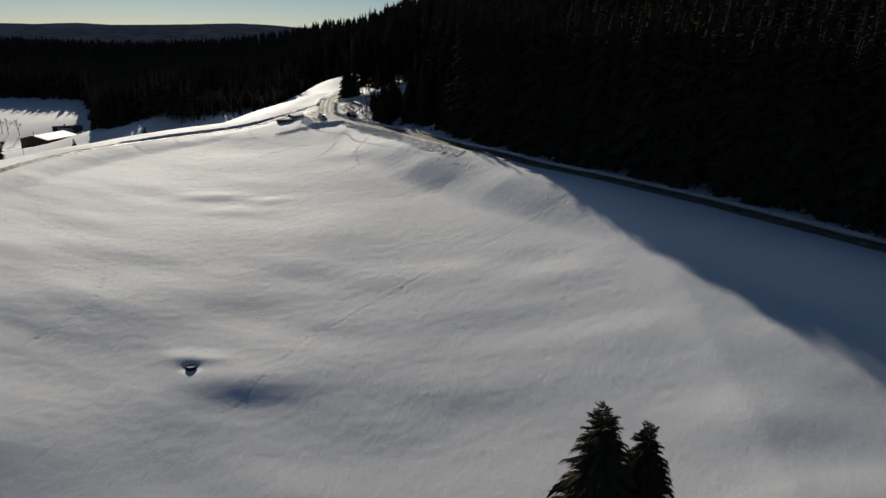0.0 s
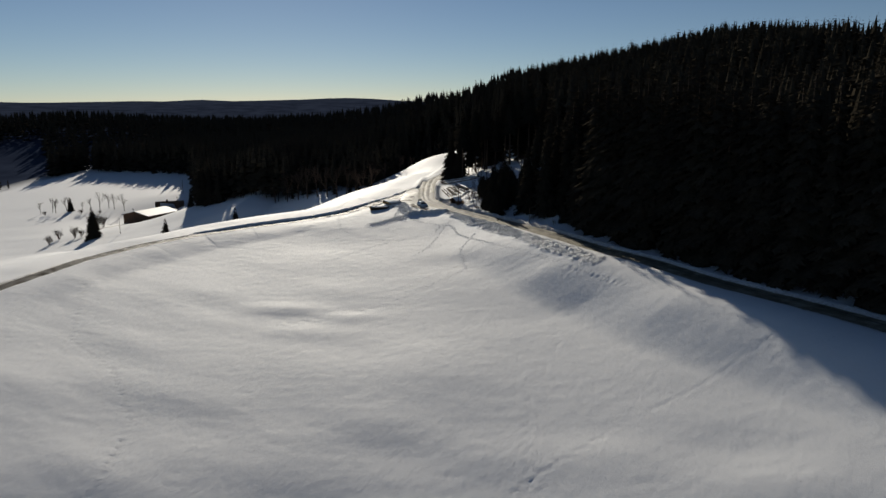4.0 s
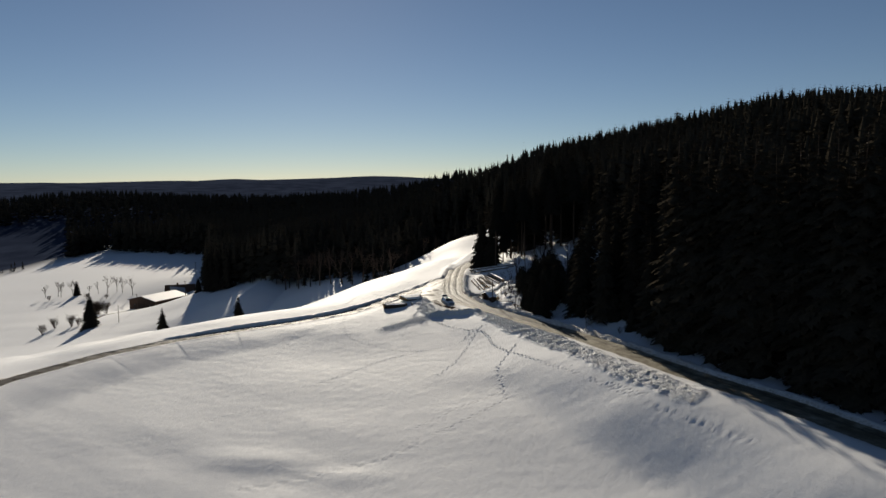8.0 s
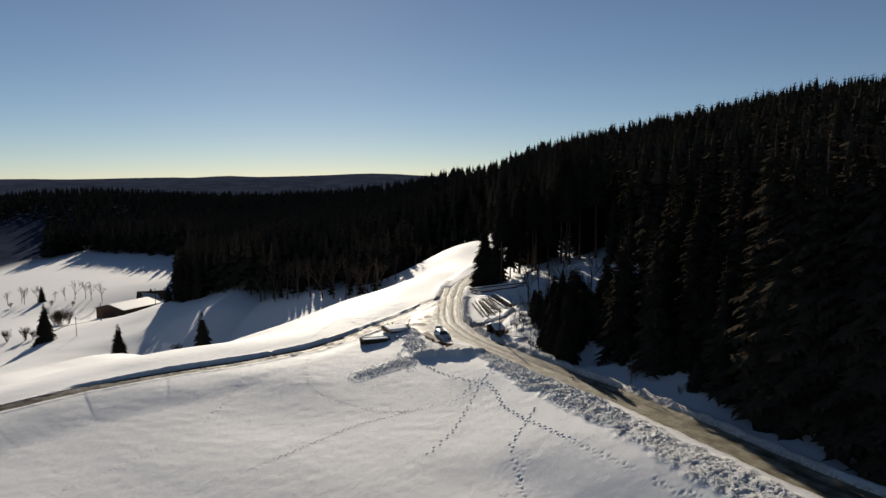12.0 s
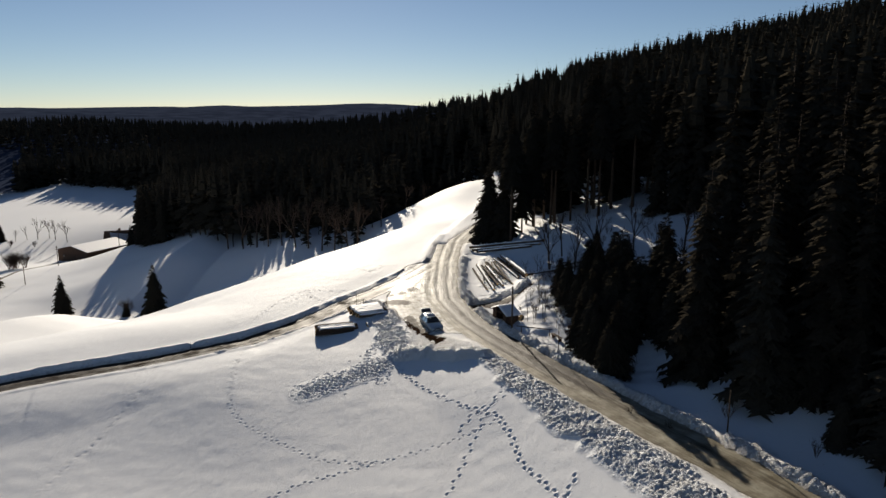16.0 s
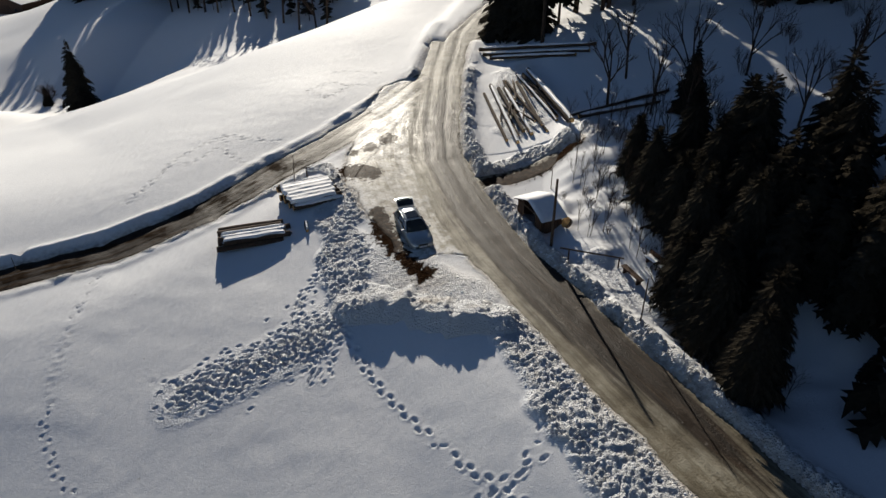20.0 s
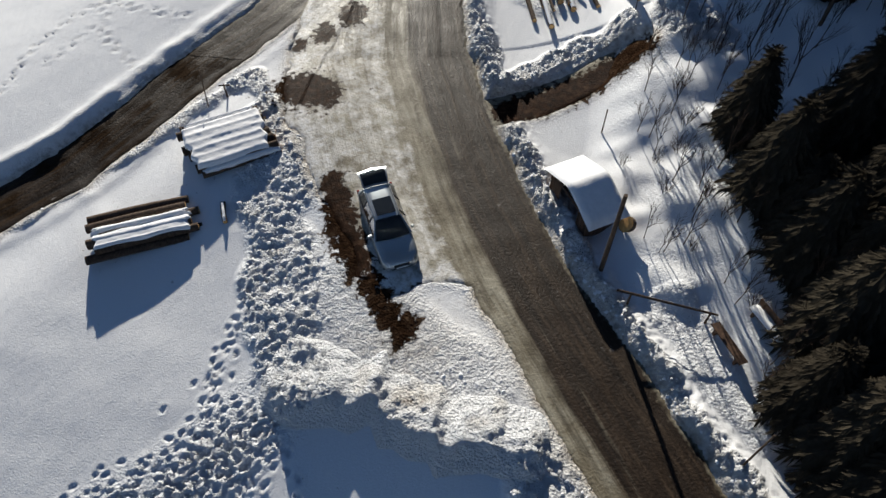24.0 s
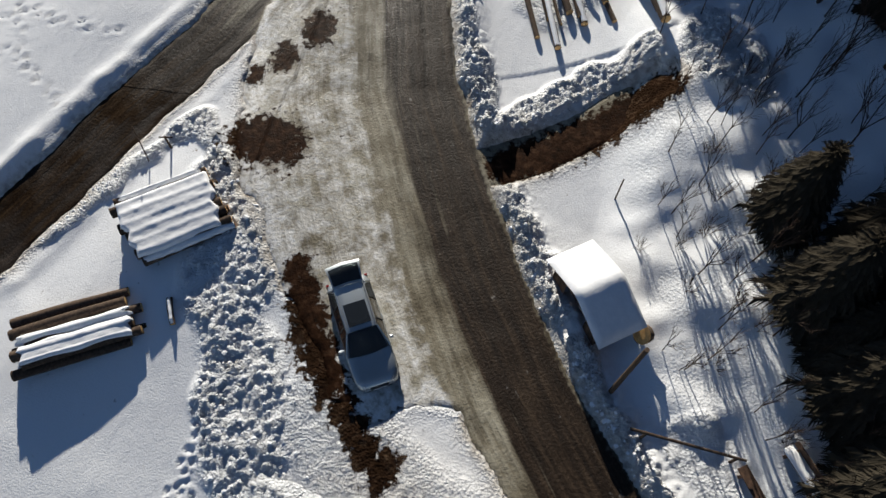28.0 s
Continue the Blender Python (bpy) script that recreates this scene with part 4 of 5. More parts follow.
for i, (x, y, h) in enumerate(((-25.2, 224.5, 1.6), (-24.4, 228.3, 1.8), (-25.6, 226.3, 1.3), (-23.4, 224.2, 1.6), (-27.1, 226.1, 1.2), (-24.6, 226.9, 1.9), (-22.6, 223.2, 1.7), (-23.9, 221.6, 1.3), (-22.2, 229.3, 2), (-21.4, 219.2, 1.6), (-24.9, 230.2, 1.4), (-21.9, 235, 2), (-23.7, 233.8, 1.6), (-23.2, 232.4, 1.8), (-16, 199.5, 1.5), (-13, 197, 1.4), (-8, 199, 2), (-3, 193, 2), (3, 184, 2.2), (10, 178, 2), (16, 167, 2), (24, 157, 2.2), (34, 147, 2), (43, 135, 2.2))):
    bare_tree("bare_bush", BUSHES[i % 2], x, y, h, "small leafless brown bush in the snow", "bush", "bushes along the road")
for x, y, k in scatter(-26.5, -15.5, 206, 238, 1.35, lambda x, y, s1, s3: (s1 > 5) & ~((np.abs(x + 28.7) < 2.6) & (np.abs(y - 223.6) < 3)), 8)[::2]:
    bare_tree("bare_sapling", SAPLINGS[int(k * 100) % 3], x, y, 3.4 * k, "thin leafless sapling growing out of the snow", "sapling", "saplings by the hut")
for i, (x, y, h) in enumerate(((-23.9, 240.4, 9), (-20.4, 238.6, 7.5), (-18.2, 234.6, 7), (-17.2, 241, 9), (-22.2, 246, 8), (-12, 244, 8), (-6, 238, 9), (-10, 233, 7), (2, 243, 9), (-2, 234, 8))):
    bare_tree("bare_tree", TREES[i % 2], x, y, h, "leafless broad tree with a bent dark trunk", "tree", "leafless trees")
for i, (x, y, k) in enumerate(scatter(-16, 14, 229, 255, 4.6, lambda x, y, s1, s3: s1 > 6, 21)):
    bare_tree("bare_bush", BUSHES[i % 2], x, y, 2.4 * k, "leafless brown bush on the shaded clearing", "bush", "bushes on the clearing")
for i, (x, y, h) in enumerate(((-72, 302.4, 15), (-75, 305, 13), (-80, 309, 14), (-85, 313.5, 15), (-90, 317, 16), (-95, 320, 14), (-101, 325, 16), (-107, 329, 15), (-113, 334, 17), (-120, 339, 16), (-128, 345, 15), (-66, 330, 8), (-64, 344, 9), (-70, 318, 9), (-58, 372, 10))):
    bare_tree("bare_tree", TREES[i % 2], x, y, h, "leafless brown tree at the edge of the valley wood", "tree", "leafless trees")
for i, (x, y, h) in enumerate(((-321.9, 451.5, 11.9), (-327.3, 455.8, 10.8), (-314.3, 453.7, 11.9), (-318.6, 458.0, 9.7), (-305.7, 455.8, 7.6), (-296.0, 460.2, 13.0), (-291.6, 463.4, 11.9), (-286.2, 461.2, 11.9), (-277.6, 459.1, 13.0), (-301.4, 459.1, 8.6), (-332.7, 451.5, 9.7))):
    bare_tree("bare_tree", TREES[i % 2], x, y, h, "leafless tree in a row beside the farm", "tree", "farm trees")
for i, (x, y, h) in enumerate(((-262, 406, 10), (-264, 404, 9), (-259, 408, 9), (-261, 403, 8), (-265, 408, 8), (-248, 367, 7.5), (-254, 355, 6.5), (-257, 367, 6.5), (-245, 368, 5.5), (-300, 446, 4), (-324, 444, 4), (-288, 448, 3.5), (-141, 309.5, 6), (-214, 436, 4), (-206, 424, 4), (-200, 408, 4))):
    bare_tree("bare_bush", WIDE[i % 2], x, y, h, "wide leafless bush on the snowy meadow", "bush", "meadow bushes")


# ---- log stacks ----
def log_mesh(length, r, seed):
    """A slightly bent, uneven round log along x, open at the ends."""
    g = random.Random(seed)
    n, k = 9, 12
    co, f = [], []
    bow, ph = g.uniform(-0.04, 0.04), g.uniform(0, 6)
    for i in range(n):
        s = i / (n - 1)
        rr = r * (1.06 - 0.12 * s) * (1 + 0.03 * math.sin(7 * s + ph))
        for j in range(k):
            a = 6.28318 * j / k
            q = rr * (1 + 0.05 * math.sin(3 * a + ph) + g.uniform(-0.02, 0.02))
            co.append((length * (s - 0.5), q * math.cos(a) + bow * math.sin(3.14 * s), q * math.sin(a)))
    for i in range(n - 1):
        for j in range(k):
            b = (j + 1) % k
            f.append((i * k + j, i * k + b, (i + 1) * k + b, (i + 1) * k + j))
    return quads("bark", co, f, BARK)


def disc_mesh(r, seed):
    g = random.Random(seed)
    bm = bmesh.new()
    ring = [bm.verts.new((0, r * (1 + g.uniform(-0.05, 0.05)) * math.cos(6.28318 * j / 14), r * math.sin(6.28318 * j / 14))) for j in range(14)]
    mid = [bm.verts.new((0.012, v.co.y * 0.55, v.co.z * 0.55)) for v in ring]
    hub = bm.verts.new((0.015, 0, 0))
    for j in range(14):
        b = (j + 1) % 14
        bm.faces.new((ring[j], ring[b], mid[b], mid[j]))
        bm.faces.new((mid[j], mid[b], hub))
    me = bpy.data.meshes.new("cut_face")
    bm.to_mesh(me)
    bm.free()
    me.materials.append(CUT)
    return me


def cap_mesh(length, r, seed, cover=1.0):
    """Uneven snow lying on the upper side of a log."""
    g = random.Random(seed)
    n, k = 22, 8
    co, f = [], []
    for i in range(n):
        s = i / (n - 1)
        end = min(1.0, 8 * s, 8 * (1 - s))
        thick = (0.08 + 0.07 * (0.5 + 0.5 * noise.noise((s * 5, seed * 3.1, 0)))) * end
        for j in range(k + 1):
            a = radians(90) + radians(72 * cover) * (2 * j / k - 1) * (0.85 + 0.3 * noise.noise((s * 9, j * 0.2, seed)))
            q = r * 1.0 + thick * math.sin(math.pi * j / k) ** 0.5 - 0.004
            co.append((length * (s - 0.5) * 0.985, q * math.cos(a), q * math.sin(a)))
    for i in range(n - 1):
        for j in range(k):
            f.append((i * (k + 1) + j, i * (k + 1) + j + 1, (i + 1) * (k + 1) + j + 1, (i + 1) * (k + 1) + j))
    return quads("snow_cap", co, f, CAPSNOW)


def log(m, length, r, seed, label, group, cap=1.0):
    t = thing("log", m, label, "log", group)
    part("bark", log_mesh(length, r, seed), BARK, t)
    part("cut_face", disc_mesh(r * 0.92, seed), CUT, t, "pale sawn end", pose(length / 2 - 0.01, 0, 0))
    part("cut_face", disc_mesh(r * 1.04, seed + 1), CUT, t, "pale sawn end", pose(-length / 2 + 0.01, 0, 0, 0, 0, 180))
    if cap:
        part("snow_cap", cap_mesh(length, r, seed, cap), CAPSNOW, t, "smooth layer of snow")
    return t


def stack(cx, cy, turn, rows, length, group, caps, bare_logs=()):
    z0 = ground_z(cx, cy) - 0.05
    base = pose(cx, cy, z0, 0, 0, turn)
    k = 0
    for level, row in enumerate(rows):
        for (y, z, r) in row:
            k += 1
            top = level == len(rows) - 1 or caps(y)
            log(base @ pose(rng.uniform(-0.38, 0.38), y, z, rng.uniform(0, 360) if not top else 0, 0, rng.uniform(-1, 1)), length * rng.uniform(0.97, 1.03), r, k + int(cx * 10), "felled spruce log with bark and snow in a stack", group, (0 if k in bare_logs else 1.0) if top else 0)


def blanket(cx, cy, turn, tops, y0, y1, half, seed, label):
    """One layer of snow lying over the upper logs, sagging between them and ragged at its rim."""
    z0 = ground_z(cx, cy) - 0.05
    gx, gy = np.meshgrid(np.linspace(-1, 1, 64), np.linspace(0, 1, 46))
    x = gx * (half + 0.16 * vnoise(gy * 7, gx * 0, seed))
    lo, hi = y0 + 0.05 * vnoise(gx * 2, gx * 0, seed + 1), y1 + 0.04 * vnoise(gx * 2.5, gx * 0, seed + 2)
    y = lo + (hi - lo) * gy
    z = np.full(x.shape, -1.0)
    for ly, lz, r in tops:
        z = np.maximum(z, lz + np.sqrt(np.maximum(r * r - (y - ly) ** 2, 0)) - 0.55 * np.maximum(np.abs(y - ly) - r, 0))
    sag = np.maximum(z, np.array([np.interp(y[:, i], [a for a, _, _ in tops], [b + r for _, b, r in tops]) for i in range(64)]).T - 0.025)
    sag[1:-1] = (sag[:-2] + 2 * sag[1:-1] + sag[2:]) / 4
    rim = np.minimum(np.minimum(gy, 1 - gy) * (hi - lo), (1 - np.abs(gx)) * half)
    z = sag + 0.02 + (0.09 + 0.02 * vnoise(x * 0.9, y * 3, seed + 3) + 0.008 * vnoise(x * 5, y * 7, seed + 4)) * smooth(0, 0.16, rim) ** 0.6 - 0.13 * smooth(0.05, 0.0, rim)
    idx = np.arange(x.size).reshape(x.shape)
    f = np.stack([idx[:-1, :-1], idx[:-1, 1:], idx[1:, 1:], idx[1:, :-1]], -1).reshape(-1, 4)
    t = thing("snow_cover", pose(cx, cy, z0, 0, 0, turn), label, "snow")
    part("snow_layer", quads("snow_layer", np.stack([x, y, z], -1).reshape(-1, 3), f, CAPSNOW), CAPSNOW, t)


SMALL = [(-0.78, 0.44, 0.2), (-0.33, 0.47, 0.22), (0.15, 0.47, 0.21), (0.62, 0.47, 0.22), (1.08, 0.44, 0.21)]
stack(-48.95, 218.95, 28.5, [[(-1.0, 0.12, 0.21), (-0.56, 0.12, 0.22), (-0.1, 0.13, 0.23), (0.38, 0.13, 0.22), (0.82, 0.13, 0.2), (1.25, 0.12, 0.2)], SMALL], 4.7, "logs of the small stack", lambda y: False, (7, 8, 9, 10, 11))
blanket(-48.95, 218.95, 28.5, SMALL[:2], -0.90, -0.06, 2.22, 71, "smooth snow lying over the lower logs of the small stack")
blanket(-48.95, 218.95, 28.5, SMALL[2:3], -0.02, 0.36, 2.16, 75, "narrow strip of snow along a stacked log")
LARGE = [(-1.5, 0.42, 0.21), (-1.05, 0.47, 0.22), (-0.6, 0.53, 0.22), (-0.14, 0.57, 0.22), (0.34, 0.62, 0.22), (0.8, 0.62, 0.22), (1.2, 0.56, 0.19)]
stack(-46.75, 224.55, 36, [[(-1.75, 0.18, 0.21), (-1.3, 0.19, 0.22), (-0.85, 0.2, 0.23), (-0.38, 0.2, 0.23), (0.1, 0.2, 0.23), (0.56, 0.2, 0.22), (1.0, 0.19, 0.21), (1.4, 0.18, 0.19)], LARGE], 3.9, "logs of the large stack", lambda y: y < -1.4 or y > 1.0, (9, 10, 11, 12, 13, 14, 15))
blanket(-46.75, 224.55, 36, LARGE[:6], -1.72, 0.98, 1.9, 83, "thick smooth snow lying over the logs of the large stack")
blanket(-46.75, 224.55, 36, LARGE[6:], 1.06, 1.34, 1.8, 91, "narrow strip of snow on the rearmost log of the stack")
# long stems lying half buried on the log yard
for i in range(12):
    f = i / 11
    x, y = -34.6 + 5.0 * f + rng.uniform(-0.15, 0.15), 241.2 + 5.0 * f * 0.35 + rng.uniform(-1.2, 1.2)
    x, y = x + 0.3, y + 1.4
    length, r = rng.uniform(9.5, 15), rng.uniform(0.12, 0.19) + (0.12 if i == 11 else 0)
    dx, dy = 0.345 * length / 2, -0.94 * length / 2
    za, zb = ground_z(x - dx, y - dy), ground_z(x + dx, y + dy)
    tilt = math.degrees(math.atan2(zb - za, length))
    log(pose(x, y, (za + zb) / 2 + r * rng.uniform(0.5, 1.1) + (0.35 if i == 11 else 0.06), 0, -tilt, -69.8 + rng.uniform(-4, 4)), length, r, 60 + i, "long bare stem half buried in the snow", "stems on the log yard", 0.8 if i % 3 == 2 else 0)
for i in range(14):
    x, y, length = -34.2 + rng.uniform(0, 5.2), 243.4 + rng.uniform(-4.5, 4.5), rng.uniform(2.5, 6)
    log(pose(x, y, ground_z(x, y) + rng.uniform(0.08, 0.4), 0, rng.uniform(-3, 3), -69.8 + rng.uniform(-24, 24)), length, rng.uniform(0.06, 0.11), 110 + i, "thin broken stem lying across the felled stems", "stems on the log yard", 0)
for i, (ax, ay, bx, by) in enumerate(((-37.4, 256.6, -25.6, 253.0), (-38, 257.6, -25, 254.2), (-36.5, 255.8, -27, 252.4), (-27.5, 239.8, -18.5, 242.6), (-26.5, 238.6, -19.5, 240.6))):
    za, zb = ground_z(ax, ay), ground_z(bx, by)
    length = math.hypot(bx - ax, by - ay)
    log(pose((ax + bx) / 2, (ay + by) / 2, (za + zb) / 2 + 0.22, 0, -math.degrees(math.atan2(zb - za, length)), math.degrees(math.atan2(by - ay, bx - ax))), length, 0.2, 90 + i, "long dark trunk lying across the clearing snow", "trunks on the clearing", 0.9)


# ---- snow heap, clods ----
def make_heap():
    step = 0.11
    gx, gy = np.meshgrid(np.arange(-41.2, -28.4, step), np.arange(208.6, 217.4, step))
    crest = np.interp(gx, [-41, -39.3, -36.2, -35.6, -33.6, -33.2, -30, -29], [212.4, 211.7, 212.5, 211.5, 211.5, 210.9, 211.2, 211.4])
    crest = crest + 0.25 * vnoise(gx / 0.9, gy * 0, 51)
    top = np.interp(gx, [-41.2, -40.2, -38.6, -36.5, -35.4, -33.5, -31, -29.8, -29], [0, 0.4, 0.75, 0.85, 0.7, 0.8, 0.75, 0.5, 0]) * (1 + 0.22 * vnoise(gx / 0.55, gy * 0, 52))
    d = gy - crest
    lump = np.abs(vnoise(gx / 0.42, gy / 0.42, 53)) * 0.5 + np.abs(vnoise(gx / 0.2, gy / 0.2, 54)) * 0.5
    shape = np.where(d > 0, 1 - smooth(0.1, 2.6, d), 1 - smooth(0.0, 1.2, -d) ** 0.6)
    h = top * shape + 0.24 * (lump - 0.25) * smooth(0.02, 0.3, top * shape)
    h = h + hump(gx, gy, -39.2, 214.3, 1.1, 0.5, 0.2) * (1 + lump)
    z, churn, road = relief(gx, gy, land(gx, gy)[0])
    zz = np.maximum(z, -1.4) * 0 + z + h - 0.25 * smooth(0.1, 0.0, h)
    ny, nx = gx.shape
    idx = np.arange(nx * ny).reshape(ny, nx)
    f = np.stack([idx[:-1, :-1], idx[:-1, 1:], idx[1:, 1:], idx[1:, :-1]], -1)
    keep = (h[:-1, :-1] > 0.0) | (h[1:, 1:] > 0.0)
    f = f[keep]
    used, inv = np.unique(f, return_inverse=True)
    me = quads("snow_heap", np.stack([gx, gy, zz], -1).reshape(-1, 3)[used], inv.reshape(-1, 4), SNOW)
    warm = np.clip(0.35 * smooth(0.0, 0.7, vnoise(gx / 0.8, gy / 0.8, 55)) * (d > 0) + 0.35 * hump(gx, gy, -34.7, 212.6, 1.2, 0.7, 1), 0, 1)
    add_attr(me, "dirt", warm.ravel()[used])
    add_attr(me, "mud", (hump(gx, gy, -34.6, 212.7, 0.7, 0.35, 0.35)).ravel()[used])
    add_attr(me, "wood_shade_haze", np.zeros(len(used)))
    add_attr(me, "churn", np.full(len(used), 0.9))
    t = thing("snow_heap", Matrix.Identity(4), "heap of ploughed lumpy snow with a steep shaded face", "snow heap")
    part("pushed_snow", me, SNOW, t)


make_heap()


def make_clods():
    g = np.random.RandomState(9)
    base = bmesh.new()
    bmesh.ops.create_icosphere(base, subdivisions=1, radius=1.0)
    bc = np.array([v.co[:] for v in base.verts])
    bf = np.array([[v.index for v in f.verts] for f in base.faces])
    base.free()
    px, py, ps = [], [], []
    for line, width, height in CHURN:
        if height < 0.15:
            continue
        length = sum(math.dist(a[:2], b[:2]) for a, b in zip(line[:-1], line[1:]))
        for (x0, y0, _), (x1, y1, _) in zip(line[:-1], line[1:]):
            seg = math.hypot(x1 - x0, y1 - y0)
            n = int(seg * width * 26)
            s, o = g.uniform(0, 1, n), g.normal(0, 0.5, n) * width
            px.append(x0 + (x1 - x0) * s - (y1 - y0) / seg * o)
            py.append(y0 + (y1 - y0) * s + (x1 - x0) / seg * o)
            ps.append(0.03 + 0.13 * g.beta(1.0, 4.5, n))
    n = 420
    px.append(g.uniform(-40.5, -29.4, n)), py.append(g.uniform(209.6, 214.5, n)), ps.append(0.04 + 0.12 * g.beta(1.2, 5, n))
    x, y, s = np.concatenate(px), np.concatenate(py), np.concatenate(ps)
    churned = relief(x[None, :], y[None, :], np.zeros((1, len(x))))[1][0]
    m = (masks(x[None, :], y[None, :])[1][0] < 0.0) & (churned > 0.3)
    x, y, s = x[m], y[m], s[m]
    z = relief(x[None, :], y[None, :], land(x[None, :], y[None, :])[0])[0][0]
    jit = 1 + 0.35 * g.uniform(-1, 1, (len(x), len(bc), 1))
    co = np.stack([x, y, z - s * 0.1], -1)[:, None, :] + bc[None] * jit * s[:, None, None] * np.array([1, 1, 0.6])
    f = bf[None] + (np.arange(len(x)) * len(bc))[:, None, None]
    me = quads("snow_clods", co.reshape(-1, 3), f.reshape(-1, 3), CAPSNOW, True)
    tagged(part("snow_clods", me, CAPSNOW), "broken clods of ploughed snow along the roadside", "snow clods", kind="stuff")


make_clods()


# ---- the car ----
def mat_paint():
    k = Mat("silver_paint")
    n = k.noise(220.0, 2)
    k.b.inputs["Coat Weight"].default_value = 0.6
    k.b.inputs["Coat Roughness"].default_value = 0.06
    dust = k.noise(2.5, 5)
    return k.set(k.mix(k.span(dust, 0.4, 0.8, 0, 0.5), (0.40, 0.44, 0.46), (0.36, 0.36, 0.34)), k.span(n, 0.3, 0.7, 0.24, 0.36), 0.6)


def mat_gloss(name, color, rough, metal=0.0):
    k = Mat(name)
    n = k.noise(9.0, 4)
    return k.set(k.mix(n, color, tuple(c * 0.7 for c in color)), k.span(n, 0.3, 0.7, rough, rough * 1.6), metal)


def mat_glass():
    k = Mat("tinted_glass")
    k.b.inputs["Transmission Weight"].default_value = 0.5
    k.b.inputs["IOR"].default_value = 1.45
    return k.set((0.03, 0.035, 0.04), 0.03)


PAINT, GLASS = mat_paint(), mat_glass()
BLACK = mat_gloss("black_plastic", (0.016, 0.016, 0.018), 0.4)
RUBBER = mat_gloss("tyre_rubber", (0.018, 0.018, 0.018), 0.8)
ALLOY = mat_gloss("alloy", (0.5, 0.5, 0.52), 0.3, 0.9)
LENS = mat_gloss("lamp_lens", (0.7, 0.72, 0.75), 0.1)
RED = mat_gloss("red_lens", (0.25, 0.01, 0.01), 0.2)
CLOTH = mat_gloss("dark_cloth", (0.02, 0.02, 0.022), 0.9)


def loft(rows, closed_ends=True):
    """Skin through rows of points (each row from one side over the top to the other)."""
    bm = bmesh.new()
    vs = [[bm.verts.new(p) for p in row] for row in rows]
    for a, b in zip(vs[:-1], vs[1:]):
        for i in range(len(a) - 1):
            bm.faces.new((a[i], a[i + 1], b[i + 1], b[i]))
    if closed_ends:
        bm.faces.new(vs[0])
        bm.faces.new(vs[-1][::-1])
    bmesh.ops.recalc_face_normals(bm, faces=bm.faces[:])
    for f in bm.faces:
        f.smooth = True
    return bm


